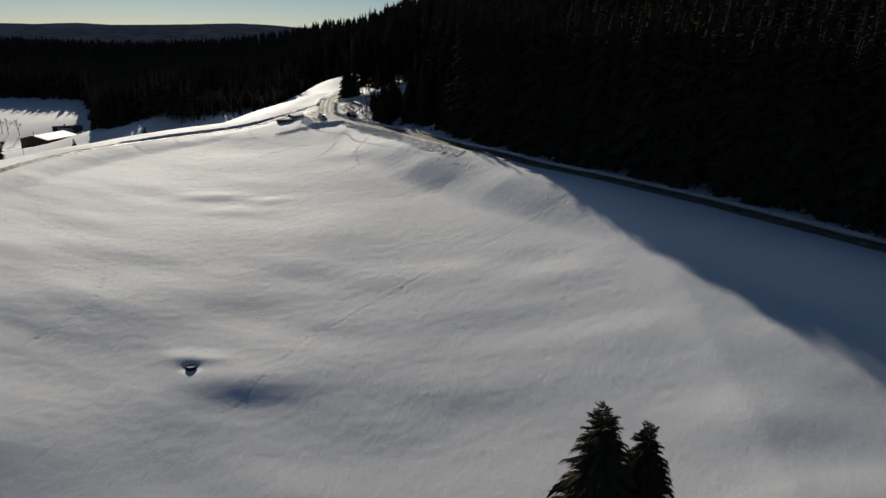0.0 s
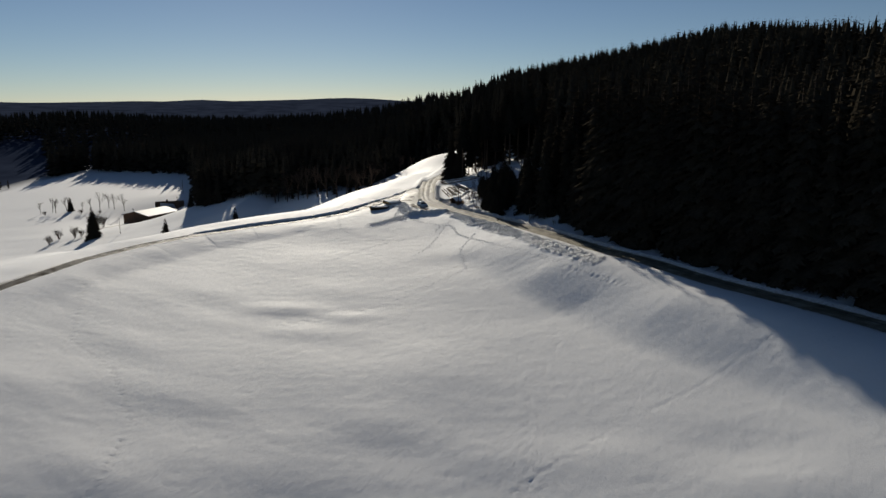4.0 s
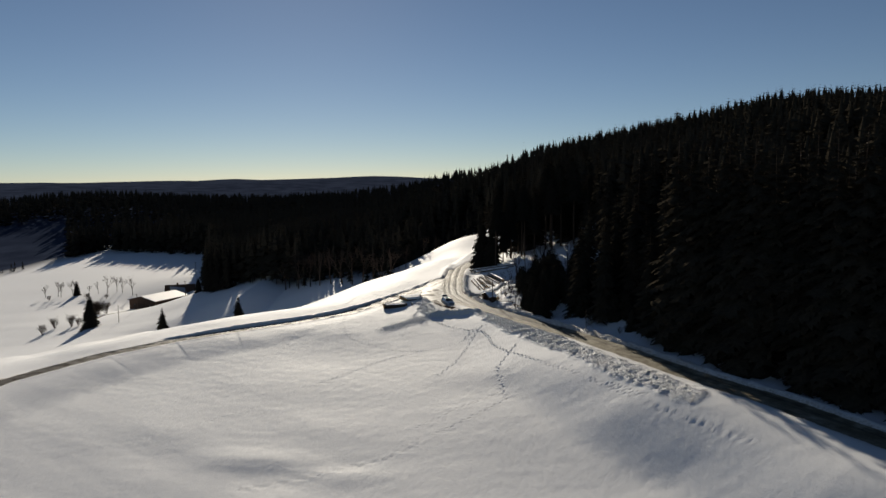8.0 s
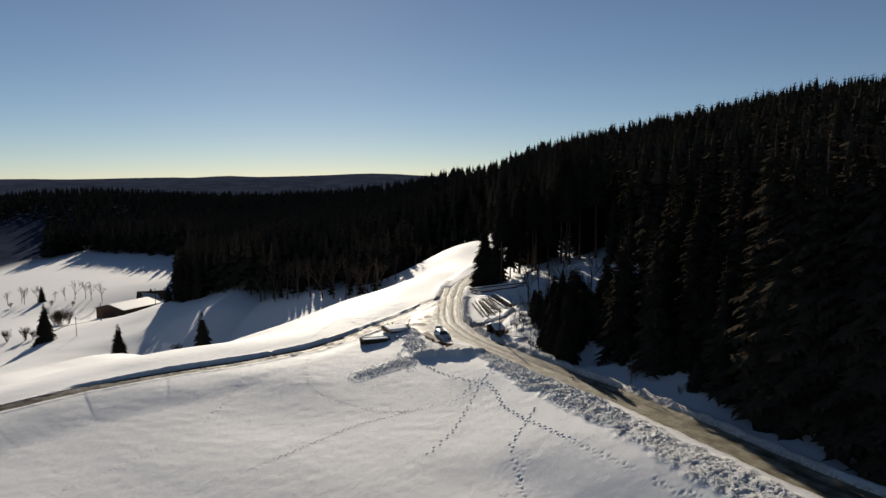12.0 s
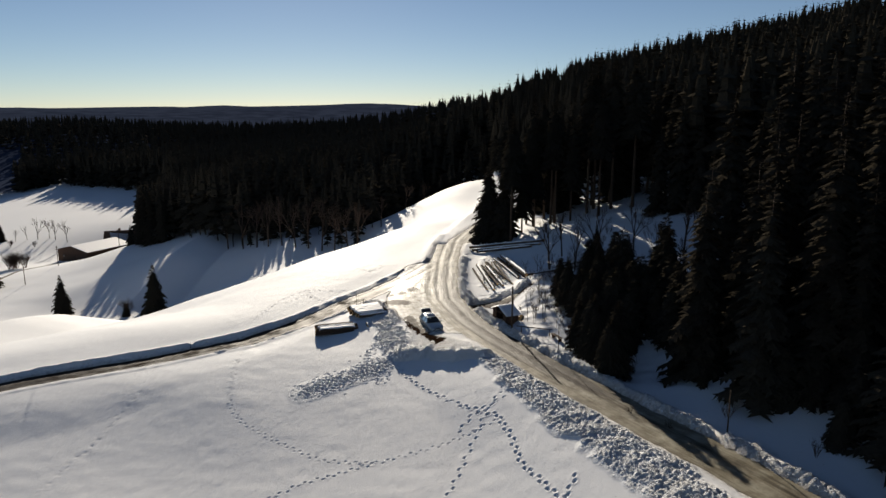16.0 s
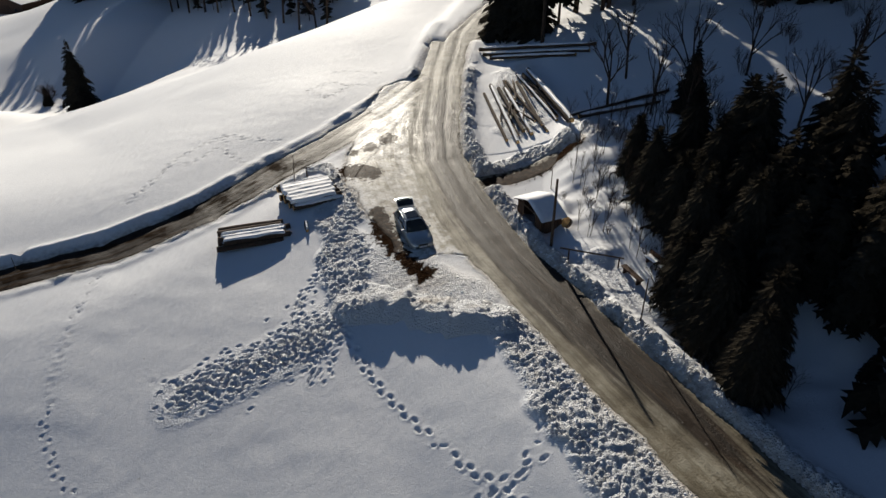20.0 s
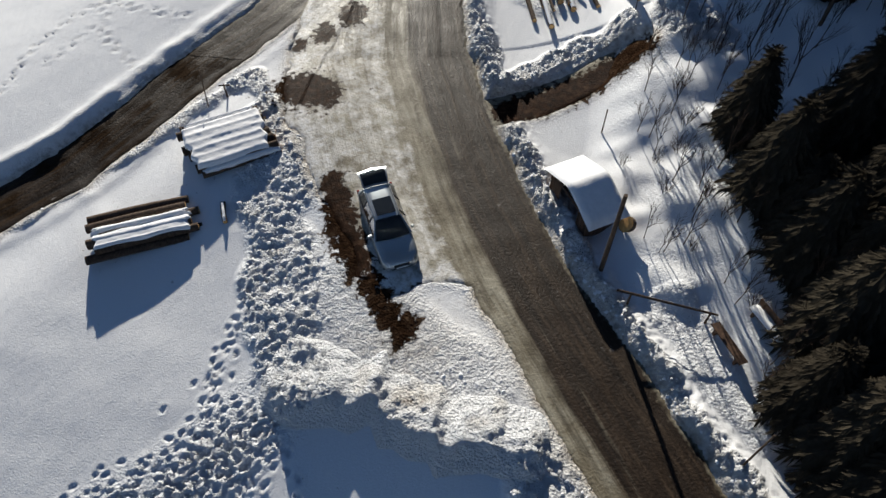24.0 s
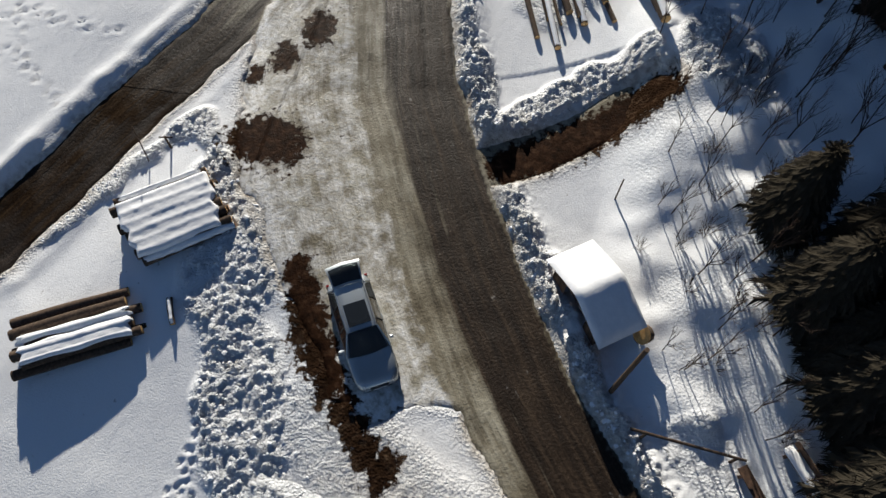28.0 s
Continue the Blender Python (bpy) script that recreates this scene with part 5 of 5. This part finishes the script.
def make_car():
    car = thing("car", pose(-37.5, 220.75, ground_z(-37.5, 220.75) + 0.07, 0, 0, 209.4), "silver estate car with its tailgate open, parked on packed snow", "car")
    shape = ((-2.28, 0.74, 0.42, 0.86), (-2.22, 0.84, 0.30, 0.96), (-1.9, 0.89, 0.26, 1.0), (-1.2, 0.91, 0.24, 1.0), (0, 0.915, 0.24, 0.99), (0.75, 0.915, 0.24, 0.985), (1.0, 0.91, 0.24, 0.97), (1.5, 0.9, 0.25, 0.92),
             (1.95, 0.85, 0.27, 0.83), (2.2, 0.74, 0.3, 0.70), (2.3, 0.6, 0.36, 0.56))
    rows = []
    for y, w, lo, hi in shape:
        half = [(w * 0.9, lo), (w, lo + 0.14), (w * 1.0, (lo + hi) / 2 + 0.03), (w * 0.985, hi - 0.1), (w * 0.93, hi - 0.02), (w * 0.6, hi + 0.025), (0, hi + 0.045)]
        rows.append([(x, y, z) for x, z in half] + [(-x, y, z) for x, z in half[-2::-1]])
    body = part("body", loft(rows), PAINT, car, "silver metallic body")
    part("under_sill", box(-0.82, 0.82, -2.1, 2.1, 0.2, 0.3, 0.03), BLACK, car)
    # roof, pillars and panes
    belt, top = 0.99, 1.50
    yr, y1, y2, y3 = -1.98, -1.55, 0.18, 0.98
    roof_rows = []
    for y, w, z in ((y1 - 0.22, 0.60, top - 0.02), (y1 + 0.3, 0.62, top + 0.02), (-0.6, 0.625, top + 0.035), (y2 - 0.25, 0.61, top + 0.01), (y2, 0.59, top - 0.03)):
        roof_rows.append([(w, y, z - 0.05), (w * 0.96, y, z), (w * 0.5, y, z + 0.025), (0, y, z + 0.03), (-w * 0.5, y, z + 0.025), (-w * 0.96, y, z), (-w, y, z - 0.05)])
    roof = part("roof", loft(roof_rows, False), PAINT, car)
    part("sunroof", box(-0.44, 0.44, -0.95, 0.0, top + 0.035, top + 0.07, 0.012), GLASS, roof, "large dark glass sunroof")
    part("sunroof_lining", box(-0.42, 0.42, -0.93, -0.02, top + 0.02, top + 0.04), CLOTH, roof)
    for s in (1, -1):
        part("roof_rail", rod((s * 0.57, y1 + 0.1, top + 0.06), (s * 0.555, y2 - 0.2, top + 0.06), 0.018, 0.018, 8), ALLOY, car, "slim metal roof rail")
    part("windscreen", loft([[(0.78, y3, belt + 0.01), (0.4, y3 + 0.07, belt + 0.04), (0, y3 + 0.1, belt + 0.05), (-0.4, y3 + 0.07, belt + 0.04), (-0.78, y3, belt + 0.01)],
                             [(0.57, y2, top - 0.05), (0.3, y2 + 0.04, top - 0.03), (0, y2 + 0.05, top - 0.02), (-0.3, y2 + 0.04, top - 0.03), (-0.57, y2, top - 0.05)]], False), GLASS, car, "dark windscreen")
    for s in (1, -1):
        for ya, yb, yc, yd in ((-1.85, -1.05, -1.62, -1.08), (-1.0, -0.12, -1.02, -0.14), (-0.07, 0.86, -0.09, 0.2)):
            part("side_window", loft([[(s * 0.87, ya, belt), (s * 0.87, yb, belt)], [(s * 0.625, yc, top - 0.06), (s * 0.615, yd, top - 0.07)]], False), GLASS, car)
        for ya, yb in ((-1.025, -1.05), (-0.095, -0.115)):
            part("pillar", rod((s * 0.872, ya, belt), (s * 0.625, yb, top - 0.05), 0.035, 0.03, 6), BLACK, car)
        part("pillar", rod((s * 0.86, 0.95, belt), (s * 0.6, y2, top - 0.04), 0.04, 0.035, 6), PAINT, car)
        part("pillar", rod((s * 0.86, -1.9, belt), (s * 0.62, -1.7, top - 0.04), 0.06, 0.05, 6), PAINT, car)
        mirror = part("side_mirror", box(s * 0.9 - 0.02, s * 0.9 + s * 0.2 + 0.02, 0.62, 0.74, 0.98, 1.12, 0.03), PAINT, car)
        part("head_lamp", loft([[(s * 0.80, 1.93, 0.78), (s * 0.82, 2.05, 0.62)], [(s * 0.52, 2.2, 0.76), (s * 0.55, 2.29, 0.60)]], False), LENS, car, "clear headlight")
        part("tail_lamp", box(s * 0.80 - 0.06, s * 0.80 + 0.06, -2.27, -2.16, 0.74, 0.96, 0.015), RED, car, "red rear light")
        part("seat", box(s * 0.38 - 0.23, s * 0.38 + 0.23, -0.15, 0.3, 0.45, 0.75, 0.06), CLOTH, car)
        part("seat_back", box(s * 0.38 - 0.23, s * 0.38 + 0.23, -0.3, -0.15, 0.6, 1.22, 0.05), CLOTH, car)
        part("door_line", box(s * 0.918 - 0.003, s * 0.918 + 0.003, -0.12, -0.10, 0.35, 0.97), BLACK, car)
        part("door_handle", box(s * 0.915 - 0.015, s * 0.915 + 0.015, -0.42, -0.22, 0.84, 0.87, 0.008), PAINT, car)
        for y in (1.42, -1.38):
            wheel = part("wheel", rod((s * 0.70, y, 0.32), (s * 0.90, y, 0.32), 0.21, 0.21, 18), ALLOY, car)
            bm = bmesh.new()
            ring = []
            for i in range(24):
                a = 6.28318 * i / 24
                ring.append([bm.verts.new((s * xx, y + q * math.cos(a), 0.32 + q * math.sin(a))) for xx, q in ((0.70, 0.22), (0.69, 0.29), (0.72, 0.325), (0.88, 0.325), (0.915, 0.29), (0.905, 0.22))])
            for i in range(24):
                a, b = ring[i], ring[(i + 1) % 24]
                for j in range(5):
                    bm.faces.new((a[j], a[j + 1], b[j + 1], b[j]))
            part("tyre", bm, RUBBER, wheel, "black tyre")
    part("rear_bench", box(-0.68, 0.68, -1.15, -0.72, 0.45, 1.05, 0.06), CLOTH, car)
    part("cargo_floor", box(-0.62, 0.62, -2.15, -1.15, 0.55, 0.6), CLOTH, car)
    part("dashboard", box(-0.72, 0.72, 0.55, 0.95, 0.7, 0.98, 0.05), CLOTH, car)
    part("grille", box(-0.36, 0.36, 2.24, 2.315, 0.50, 0.66, 0.02), BLACK, car, "black grille")
    part("lower_grille", box(-0.5, 0.5, 2.2, 2.31, 0.36, 0.44, 0.015), BLACK, car)
    part("number_plate", box(-0.26, 0.26, 2.30, 2.325, 0.44, 0.53), CAPSNOW, car, "pale plate with plain bars")
    part("front_bumper", box(-0.68, 0.68, 2.16, 2.30, 0.28, 0.40, 0.04), PAINT, car)
    for s in (0.3, -0.25):
        part("wiper", rod((s + 0.25, 0.99, belt + 0.07), (s - 0.25, 0.86, belt + 0.14), 0.01, 0.008, 5), BLACK, car)
    gate = part("tailgate", loft([[(0.60, -1.74, 1.52), (0, -1.76, 1.55), (-0.60, -1.74, 1.52)], [(0.64, -2.12, 1.72), (0, -2.16, 1.76), (-0.64, -2.12, 1.72)], [(0.70, -2.5, 1.84), (0, -2.56, 1.88), (-0.70, -2.5, 1.84)],
                                 [(0.66, -2.62, 1.70), (0, -2.68, 1.74), (-0.66, -2.62, 1.70)]], False), PAINT, car, "raised silver tailgate")
    part("rear_window", loft([[(0.56, -1.80, 1.585), (0, -1.82, 1.617), (-0.56, -1.80, 1.585)], [(0.58, -2.12, 1.745), (0, -2.16, 1.785), (-0.58, -2.12, 1.745)], [(0.60, -2.42, 1.845), (0, -2.46, 1.885), (-0.60, -2.42, 1.845)]], False), GLASS, gate, "dark rear window")
    for s in (1, -1):
        part("gas_strut", rod((s * 0.62, -1.95, 1.05), (s * 0.6, -2.15, 1.68), 0.012, 0.012, 6), BLACK, gate)


make_car()


# ---- hut, poles, rail, benches ----
def make_hut():
    z = ground_z(-28.7, 223.6) - 0.1
    t = thing("wooden_hut", pose(-28.75, 223.6, z, 0, 0, -55), "small dark wooden shelter hut with a snow-covered roof", "hut")
    lx, ly, eave, peak = 1.55, 0.85, 1.6, 2.3
    for sx in (1, -1):
        for i in range(9):
            y = -ly + 2 * ly * (i + 0.5) / 9
            part("board", box(sx * lx - 0.02, sx * lx + 0.02, y - 0.09, y + 0.09, -0.2, eave + 0.05, 0.004), BOARDS, t)
    for i in range(16):
        x = -lx + 2 * lx * (i + 0.5) / 16
        h = eave + (peak - eave) * (1 - abs(x) / lx)
        part("board", box(x - 0.092, x + 0.092, ly - 0.02, ly + 0.02, -0.2, h, 0.004), BOARDS, t)
        if i < 4 or i > 11:
            part("board", box(x - 0.092, x + 0.092, -ly - 0.02, -ly + 0.02, -0.2, h, 0.004), BOARDS, t)
    part("lintel", box(-lx, lx, -ly - 0.04, -ly + 0.04, eave - 0.15, eave, 0.008), BOARDS, t)
    part("bench_board", box(-lx + 0.1, lx - 0.1, 0.35, 0.75, 0.45, 0.5, 0.006), BOARDS, t)
    for s in (1, -1):
        for y in (-ly, ly):
            part("corner_post", box(s * lx - 0.05, s * lx + 0.05, y - 0.05, y + 0.05, -0.2, eave, 0.008), BOARDS, t)
    over = 0.45
    for s in (1, -1):
        bm = bmesh.new()
        pts = [(0, peak), (s * (lx + over), eave - 0.12), (s * (lx + over), eave - 0.18), (0, peak - 0.06)]
        a = [bm.verts.new((x, -1.05, q)) for x, q in pts]
        b = [bm.verts.new((x, 1.0, q)) for x, q in pts]
        bm.faces.new(a), bm.faces.new(b[::-1])
        for i in range(4):
            j = (i + 1) % 4
            bm.faces.new((a[i], b[i], b[j], a[j]))
        bmesh.ops.recalc_face_normals(bm, faces=bm.faces[:])
        part("roof_side", bm, BOARDS, t)
    # snow blanket, rounded over the ridge and the edges
    n, k = 26, 14
    co, f = [], []
    for i in range(n + 1):
        x = (lx + over + 0.05) * (2 * i / n - 1)
        for j in range(k + 1):
            y = -1.1 + 2.15 * j / k
            e = min(1, (1 - abs(2 * i / n - 1)) * 9) ** 0.5 * min(1, (1 - abs(2 * j / k - 1)) * 7) ** 0.5
            ridge = peak - (peak - eave + 0.12) * (math.sqrt((x / (lx + over)) ** 2 + 0.008) - 0.06)
            co.append((x, y, ridge - 0.02 + 0.15 * e + 0.02 * noise.noise((x * 2, y * 2, 3))))
    for i in range(n):
        for j in range(k):
            a = i * (k + 1) + j
            f.append((a, a + k + 1, a + k + 2, a + 1))
    part("snow_blanket", quads("snow_blanket", co, f, CAPSNOW), CAPSNOW, t, "thick smooth snow on the roof")


make_hut()


def post(name, x, y, height, r, label, category, group="", lean=0.0):
    z = ground_z(x, y)
    t = thing(name, pose(x, y, z, lean, 0, 0), label, category, group)
    bm = bmesh.new()
    for i in range(5):
        rod((0, 0, -0.3 + (height + 0.3) * i / 5), (0, 0, -0.3 + (height + 0.3) * (i + 1) / 5), r * (1.1 - 0.05 * i), r * (1.05 - 0.05 * i), 10, bm)
    part("shaft", bm, BARK, t)
    return t


post("wooden_pole", -27.7, 220.1, 5.1, 0.10, "tall dark wooden pole beside the hut", "pole")
post("sign_stake", -48.9, 227.1, 2.2, 0.03, "thin bent snow stake beside the log stack", "stake", "", -8)
stub = post("short_post", -48.1, 227.9, 0.9, 0.05, "short post with a crosspiece in the snow", "post")
part("crosspiece", rod((-0.3, 0, 0.75), (0.35, 0.05, 0.85), 0.04, 0.035, 8), BARK, stub)
post("wooden_stake", -28.15, 228.5, 1.6, 0.035, "thin wooden stake standing in the snow", "stake")
post("thin_post", -22.2, 212.2, 3.0, 0.04, "thin dark post standing in the snow", "post")
post("road_stake", -66, 214.8, 1.4, 0.025, "slim snow stake beside the side road", "stake")
post("wooden_pole", -8.6, 196.2, 3.6, 0.06, "slim wooden pole at the forest edge", "pole")
for x, y, h in ((-230.1, 393.2, 8.6), (-217.1, 359.7, 8.1), (-211.7, 408.3, 8.6), (-253.8, 492.6, 9.7)):
    p = post("utility_pole", x, y, h, 0.13, "wooden utility pole in the snowy valley", "utility pole", "utility poles")
    part("cross_arm", box(-0.7, 0.7, -0.05, 0.05, h - 0.5, h - 0.4), BARK, p)
    for s in (-0.6, 0, 0.6):
        part("insulator", rod((s, 0, h - 0.4), (s, 0, h - 0.2), 0.05, 0.03, 6), CAPSNOW, p)


def make_rail():
    ax, ay, bx, by = -27.0, 218.6, -23.05, 218.25
    za, zb = ground_z(ax, ay), ground_z(bx, by)
    t = thing("rail_fence", pose(ax, ay, za, 0, 0, math.degrees(math.atan2(by - ay, bx - ax))), "single wooden rail on two low posts in the snow", "rail")
    length = math.hypot(bx - ax, by - ay)
    part("rail", rod((-0.1, 0, 0.75), (length + 0.1, 0, zb - za + 0.75), 0.06, 0.05, 10), BARK, t)
    for s in (0.5, length - 0.2):
        part("post", rod((s, 0, -0.3 + (zb - za) * s / length), (s, 0, 0.72 + (zb - za) * s / length), 0.06, 0.05, 8), BARK, t)


make_rail()


def bench(x0, y0, x1, y1, label, back):
    cx, cy = (x0 + x1) / 2, (y0 + y1) / 2
    length = math.hypot(x1 - x0, y1 - y0)
    t = thing("bench", pose(cx, cy, ground_z(cx, cy), 0, 0, math.degrees(math.atan2(y1 - y0, x1 - x0))), label, "bench", "benches by the hut")
    part("seat_board", box(-length / 2, length / 2, -0.2, 0.2, 0.42, 0.48, 0.008), BOARDS, t)
    for s in (-1, 1):
        part("leg", box(s * length * 0.36 - 0.06, s * length * 0.36 + 0.06, -0.17, 0.17, -0.3, 0.42, 0.008), BOARDS, t)
    if back:
        part("back_board", box(-length / 2, length / 2, 0.26, 0.30, 0.55, 0.9, 0.008), BOARDS, t)
        for s in (-1, 1):
            part("back_post", box(s * length * 0.36 - 0.04, s * length * 0.36 + 0.04, 0.2, 0.26, -0.2, 0.88, 0.006), BOARDS, t)
        n, k, co, f = 14, 6, [], []
        for i in range(n + 1):
            for j in range(k + 1):
                e = min(1, (1 - abs(2 * i / n - 1)) * 6) ** 0.5 * min(1, (1 - abs(2 * j / k - 1)) * 4) ** 0.5
                co.append((length * (i / n - 0.5), -0.2 + 0.42 * j / k, 0.475 + 0.16 * e))
        for i in range(n):
            for j in range(k):
                a = i * (k + 1) + j
                f.append((a, a + k + 1, a + k + 2, a + 1))
        part("snow_pad", quads("snow_pad", co, f, CAPSNOW), CAPSNOW, t, "snow lying on the seat")


bench(-21.5, 219.0, -20.4, 217.4, "wooden bench with a backrest, deep in snow", True)
bench(-22.95, 218.1, -21.9, 216.4, "narrow dark bench without a back", False)
# sawn round leaning by the hut, and the split log between the stacks
t = thing("sawn_round", pose(-26.75, 222.35, ground_z(-26.75, 222.35) + 0.35, 0, 35, 30), "thick sawn round of a trunk beside the hut", "wood round")
part("bark", log_mesh(0.3, 0.38, 7), BARK, t)
part("cut_face", disc_mesh(0.36, 7), CUT, t, "pale sawn end", pose(0.145, 0, 0))
part("cut_face", disc_mesh(0.4, 8), CUT, t, "pale sawn end", pose(-0.145, 0, 0, 0, 0, 180))
log(pose(-45.45, 220.4, ground_z(-45.45, 220.4) + 0.1, 0, 5, -65), 1.15, 0.12, 31, "short split log lying half sunk in the snow", "", 0.45)

# the round trough on the open slope
tz = ground_z(-35.7, 90.5)
t = thing("water_trough", pose(-35.7, 90.5, tz, -8, 0, 0), "dark round water trough with ice, sunk in snow", "trough")
bm = bmesh.new()
prof = ((0.62, -0.3), (0.78, 0.1), (0.82, 0.42), (0.80, 0.47), (0.73, 0.47), (0.70, 0.3))
rings = [[bm.verts.new((q * math.cos(6.28318 * i / 28), q * math.sin(6.28318 * i / 28), h)) for q, h in prof] for i in range(28)]
for i in range(28):
    for j in range(5):
        bm.faces.new((rings[i][j], rings[(i + 1) % 28][j], rings[(i + 1) % 28][j + 1], rings[i][j + 1]))
part("tub", bm, RUBBER, t, "black rubber tub")
bm = bmesh.new()
bmesh.ops.create_circle(bm, cap_ends=True, segments=28, radius=0.7)
ICE = mat_gloss("ice", (0.10, 0.12, 0.14), 0.06)
part("ice", bm, ICE, t, "smooth dark ice", pose(0, 0, 0.34))


# ---- the farm in the valley ----
def gable_house(name, m, w, l, eave, peak, wall, label, category, snow=True, over=0.8):
    """Walls, gables and a roof with its ridge along y; the front gable is at y = 0."""
    t = thing(name, m, label, category)
    for y in (0, l):
        bm = bmesh.new()
        pts = [(-w / 2, -3), (w / 2, -3), (w / 2, eave), (0, peak), (-w / 2, eave)]
        a = [bm.verts.new((x, y - 0.15, z)) for x, z in pts]
        b = [bm.verts.new((x, y + 0.15, z)) for x, z in pts]
        bm.faces.new(a), bm.faces.new(b[::-1])
        for i in range(5):
            j = (i + 1) % 5
            bm.faces.new((a[i], b[i], b[j], a[j]))
        bmesh.ops.recalc_face_normals(bm, faces=bm.faces[:])
        part("gable_wall", bm, wall, t)
    for s in (-1, 1):
        part("side_wall", box(s * w / 2 - 0.15, s * w / 2 + 0.15, 0.15, l - 0.15, -3, eave), wall, t)
        for mat, lift, nm, ov in ((BOARDS, 0.0, "roof_side", over), (CAPSNOW, 0.25, "roof_snow", over - 0.05)):
            if mat is CAPSNOW and not snow:
                continue
            bm = bmesh.new()
            slope = (peak - eave) / (w / 2)
            x1 = s * (w / 2 + ov)
            pts = [(0, peak + lift + 0.2), (x1, eave - slope * ov + lift + 0.2), (x1, eave - slope * ov + lift), (0, peak + lift)]
            a = [bm.verts.new((x, -ov, z)) for x, z in pts]
            b = [bm.verts.new((x, l + ov, z)) for x, z in pts]
            bm.faces.new(a), bm.faces.new(b[::-1])
            for i in range(4):
                j = (i + 1) % 4
                bm.faces.new((a[i], b[i], b[j], a[j]))
            bmesh.ops.recalc_face_normals(bm, faces=bm.faces[:])
            part(nm, bm, mat, t, "even layer of snow" if mat is CAPSNOW else "")
    return t


bz = ground_z(-258, 430) + 0.4
barn = gable_house("barn", pose(-250.8, 428.4, bz, 0, 0, -14), 20, 24, 5.2, 7.4, BOARDS, "long dark wooden barn with a snowy gable roof", "barn", over=0.9)
part("barn_door", box(-2.4, 2.4, -0.24, -0.16, -1, 4), BOARDS, barn)
for x in (-6, 6):
    part("window", box(x - 0.6, x + 0.6, -0.22, -0.16, 2, 3), GLASS, barn)
house = gable_house("farmhouse", pose(-254, 458, ground_z(-248, 462) - 4.2, 0, 0, -62), 12, 16, 4.5, 9.5, BOARDS, "dark farmhouse with a steep partly snow-covered roof", "house", False)
for s, y0, y1 in ((-1, 1, 6), (-1, 9, 14), (1, 2, 12)):
    k = (9.5 - 4.5) / 6
    bm = bmesh.new()
    vs = [bm.verts.new((s * x, y, 9.5 - k * x + 0.28)) for x, y in ((1.0, y0), (5.5, y0 + 1), (5.8, y1), (2.2, y1 - 1.5))]
    bm.faces.new(vs)
    bmesh.ops.solidify(bm, geom=bm.faces[:], thickness=0.2)
    part("roof_snow", bm, CAPSNOW, house, "patch of snow on the dark roof")
part("chimney", box(-0.5, 0.5, 6, 7, 8.6, 10.8), BOARDS, house)
for x in (-3.5, 0, 3.5):
    part("window", box(x - 0.5, x + 0.5, -0.22, -0.16, 2.2, 3.5), GLASS, house)

# farm track
EARTH = mat_plain("track_earth", (0.05, 0.035, 0.025), (0.2, 0.17, 0.14), 0.8, 0.9)
walkway = spots([(-238.7, 423.4), (-248.4, 412.6), (-250.6, 393.2), (-240.9, 368.4), (-230.1, 350.0)], 1.5)
co, f = [], []
for x, y, a in walkway:
    for s in (-1.3, -0.5, 0.5, 1.3):
        px, py = x - math.sin(a) * s, y + math.cos(a) * s
        co.append((px, py, ground_z(px, py) + (0.22 if abs(s) < 1 else -0.3)))
for i in range(len(walkway) - 1):
    for j in range(3):
        f.append((4 * i + j, 4 * i + j + 1, 4 * i + j + 5, 4 * i + j + 4))
tagged(part("farm_track", quads("farm_track", co, f, EARTH), EARTH), "dark farm track curving through the snowy valley", "track", kind="structure")
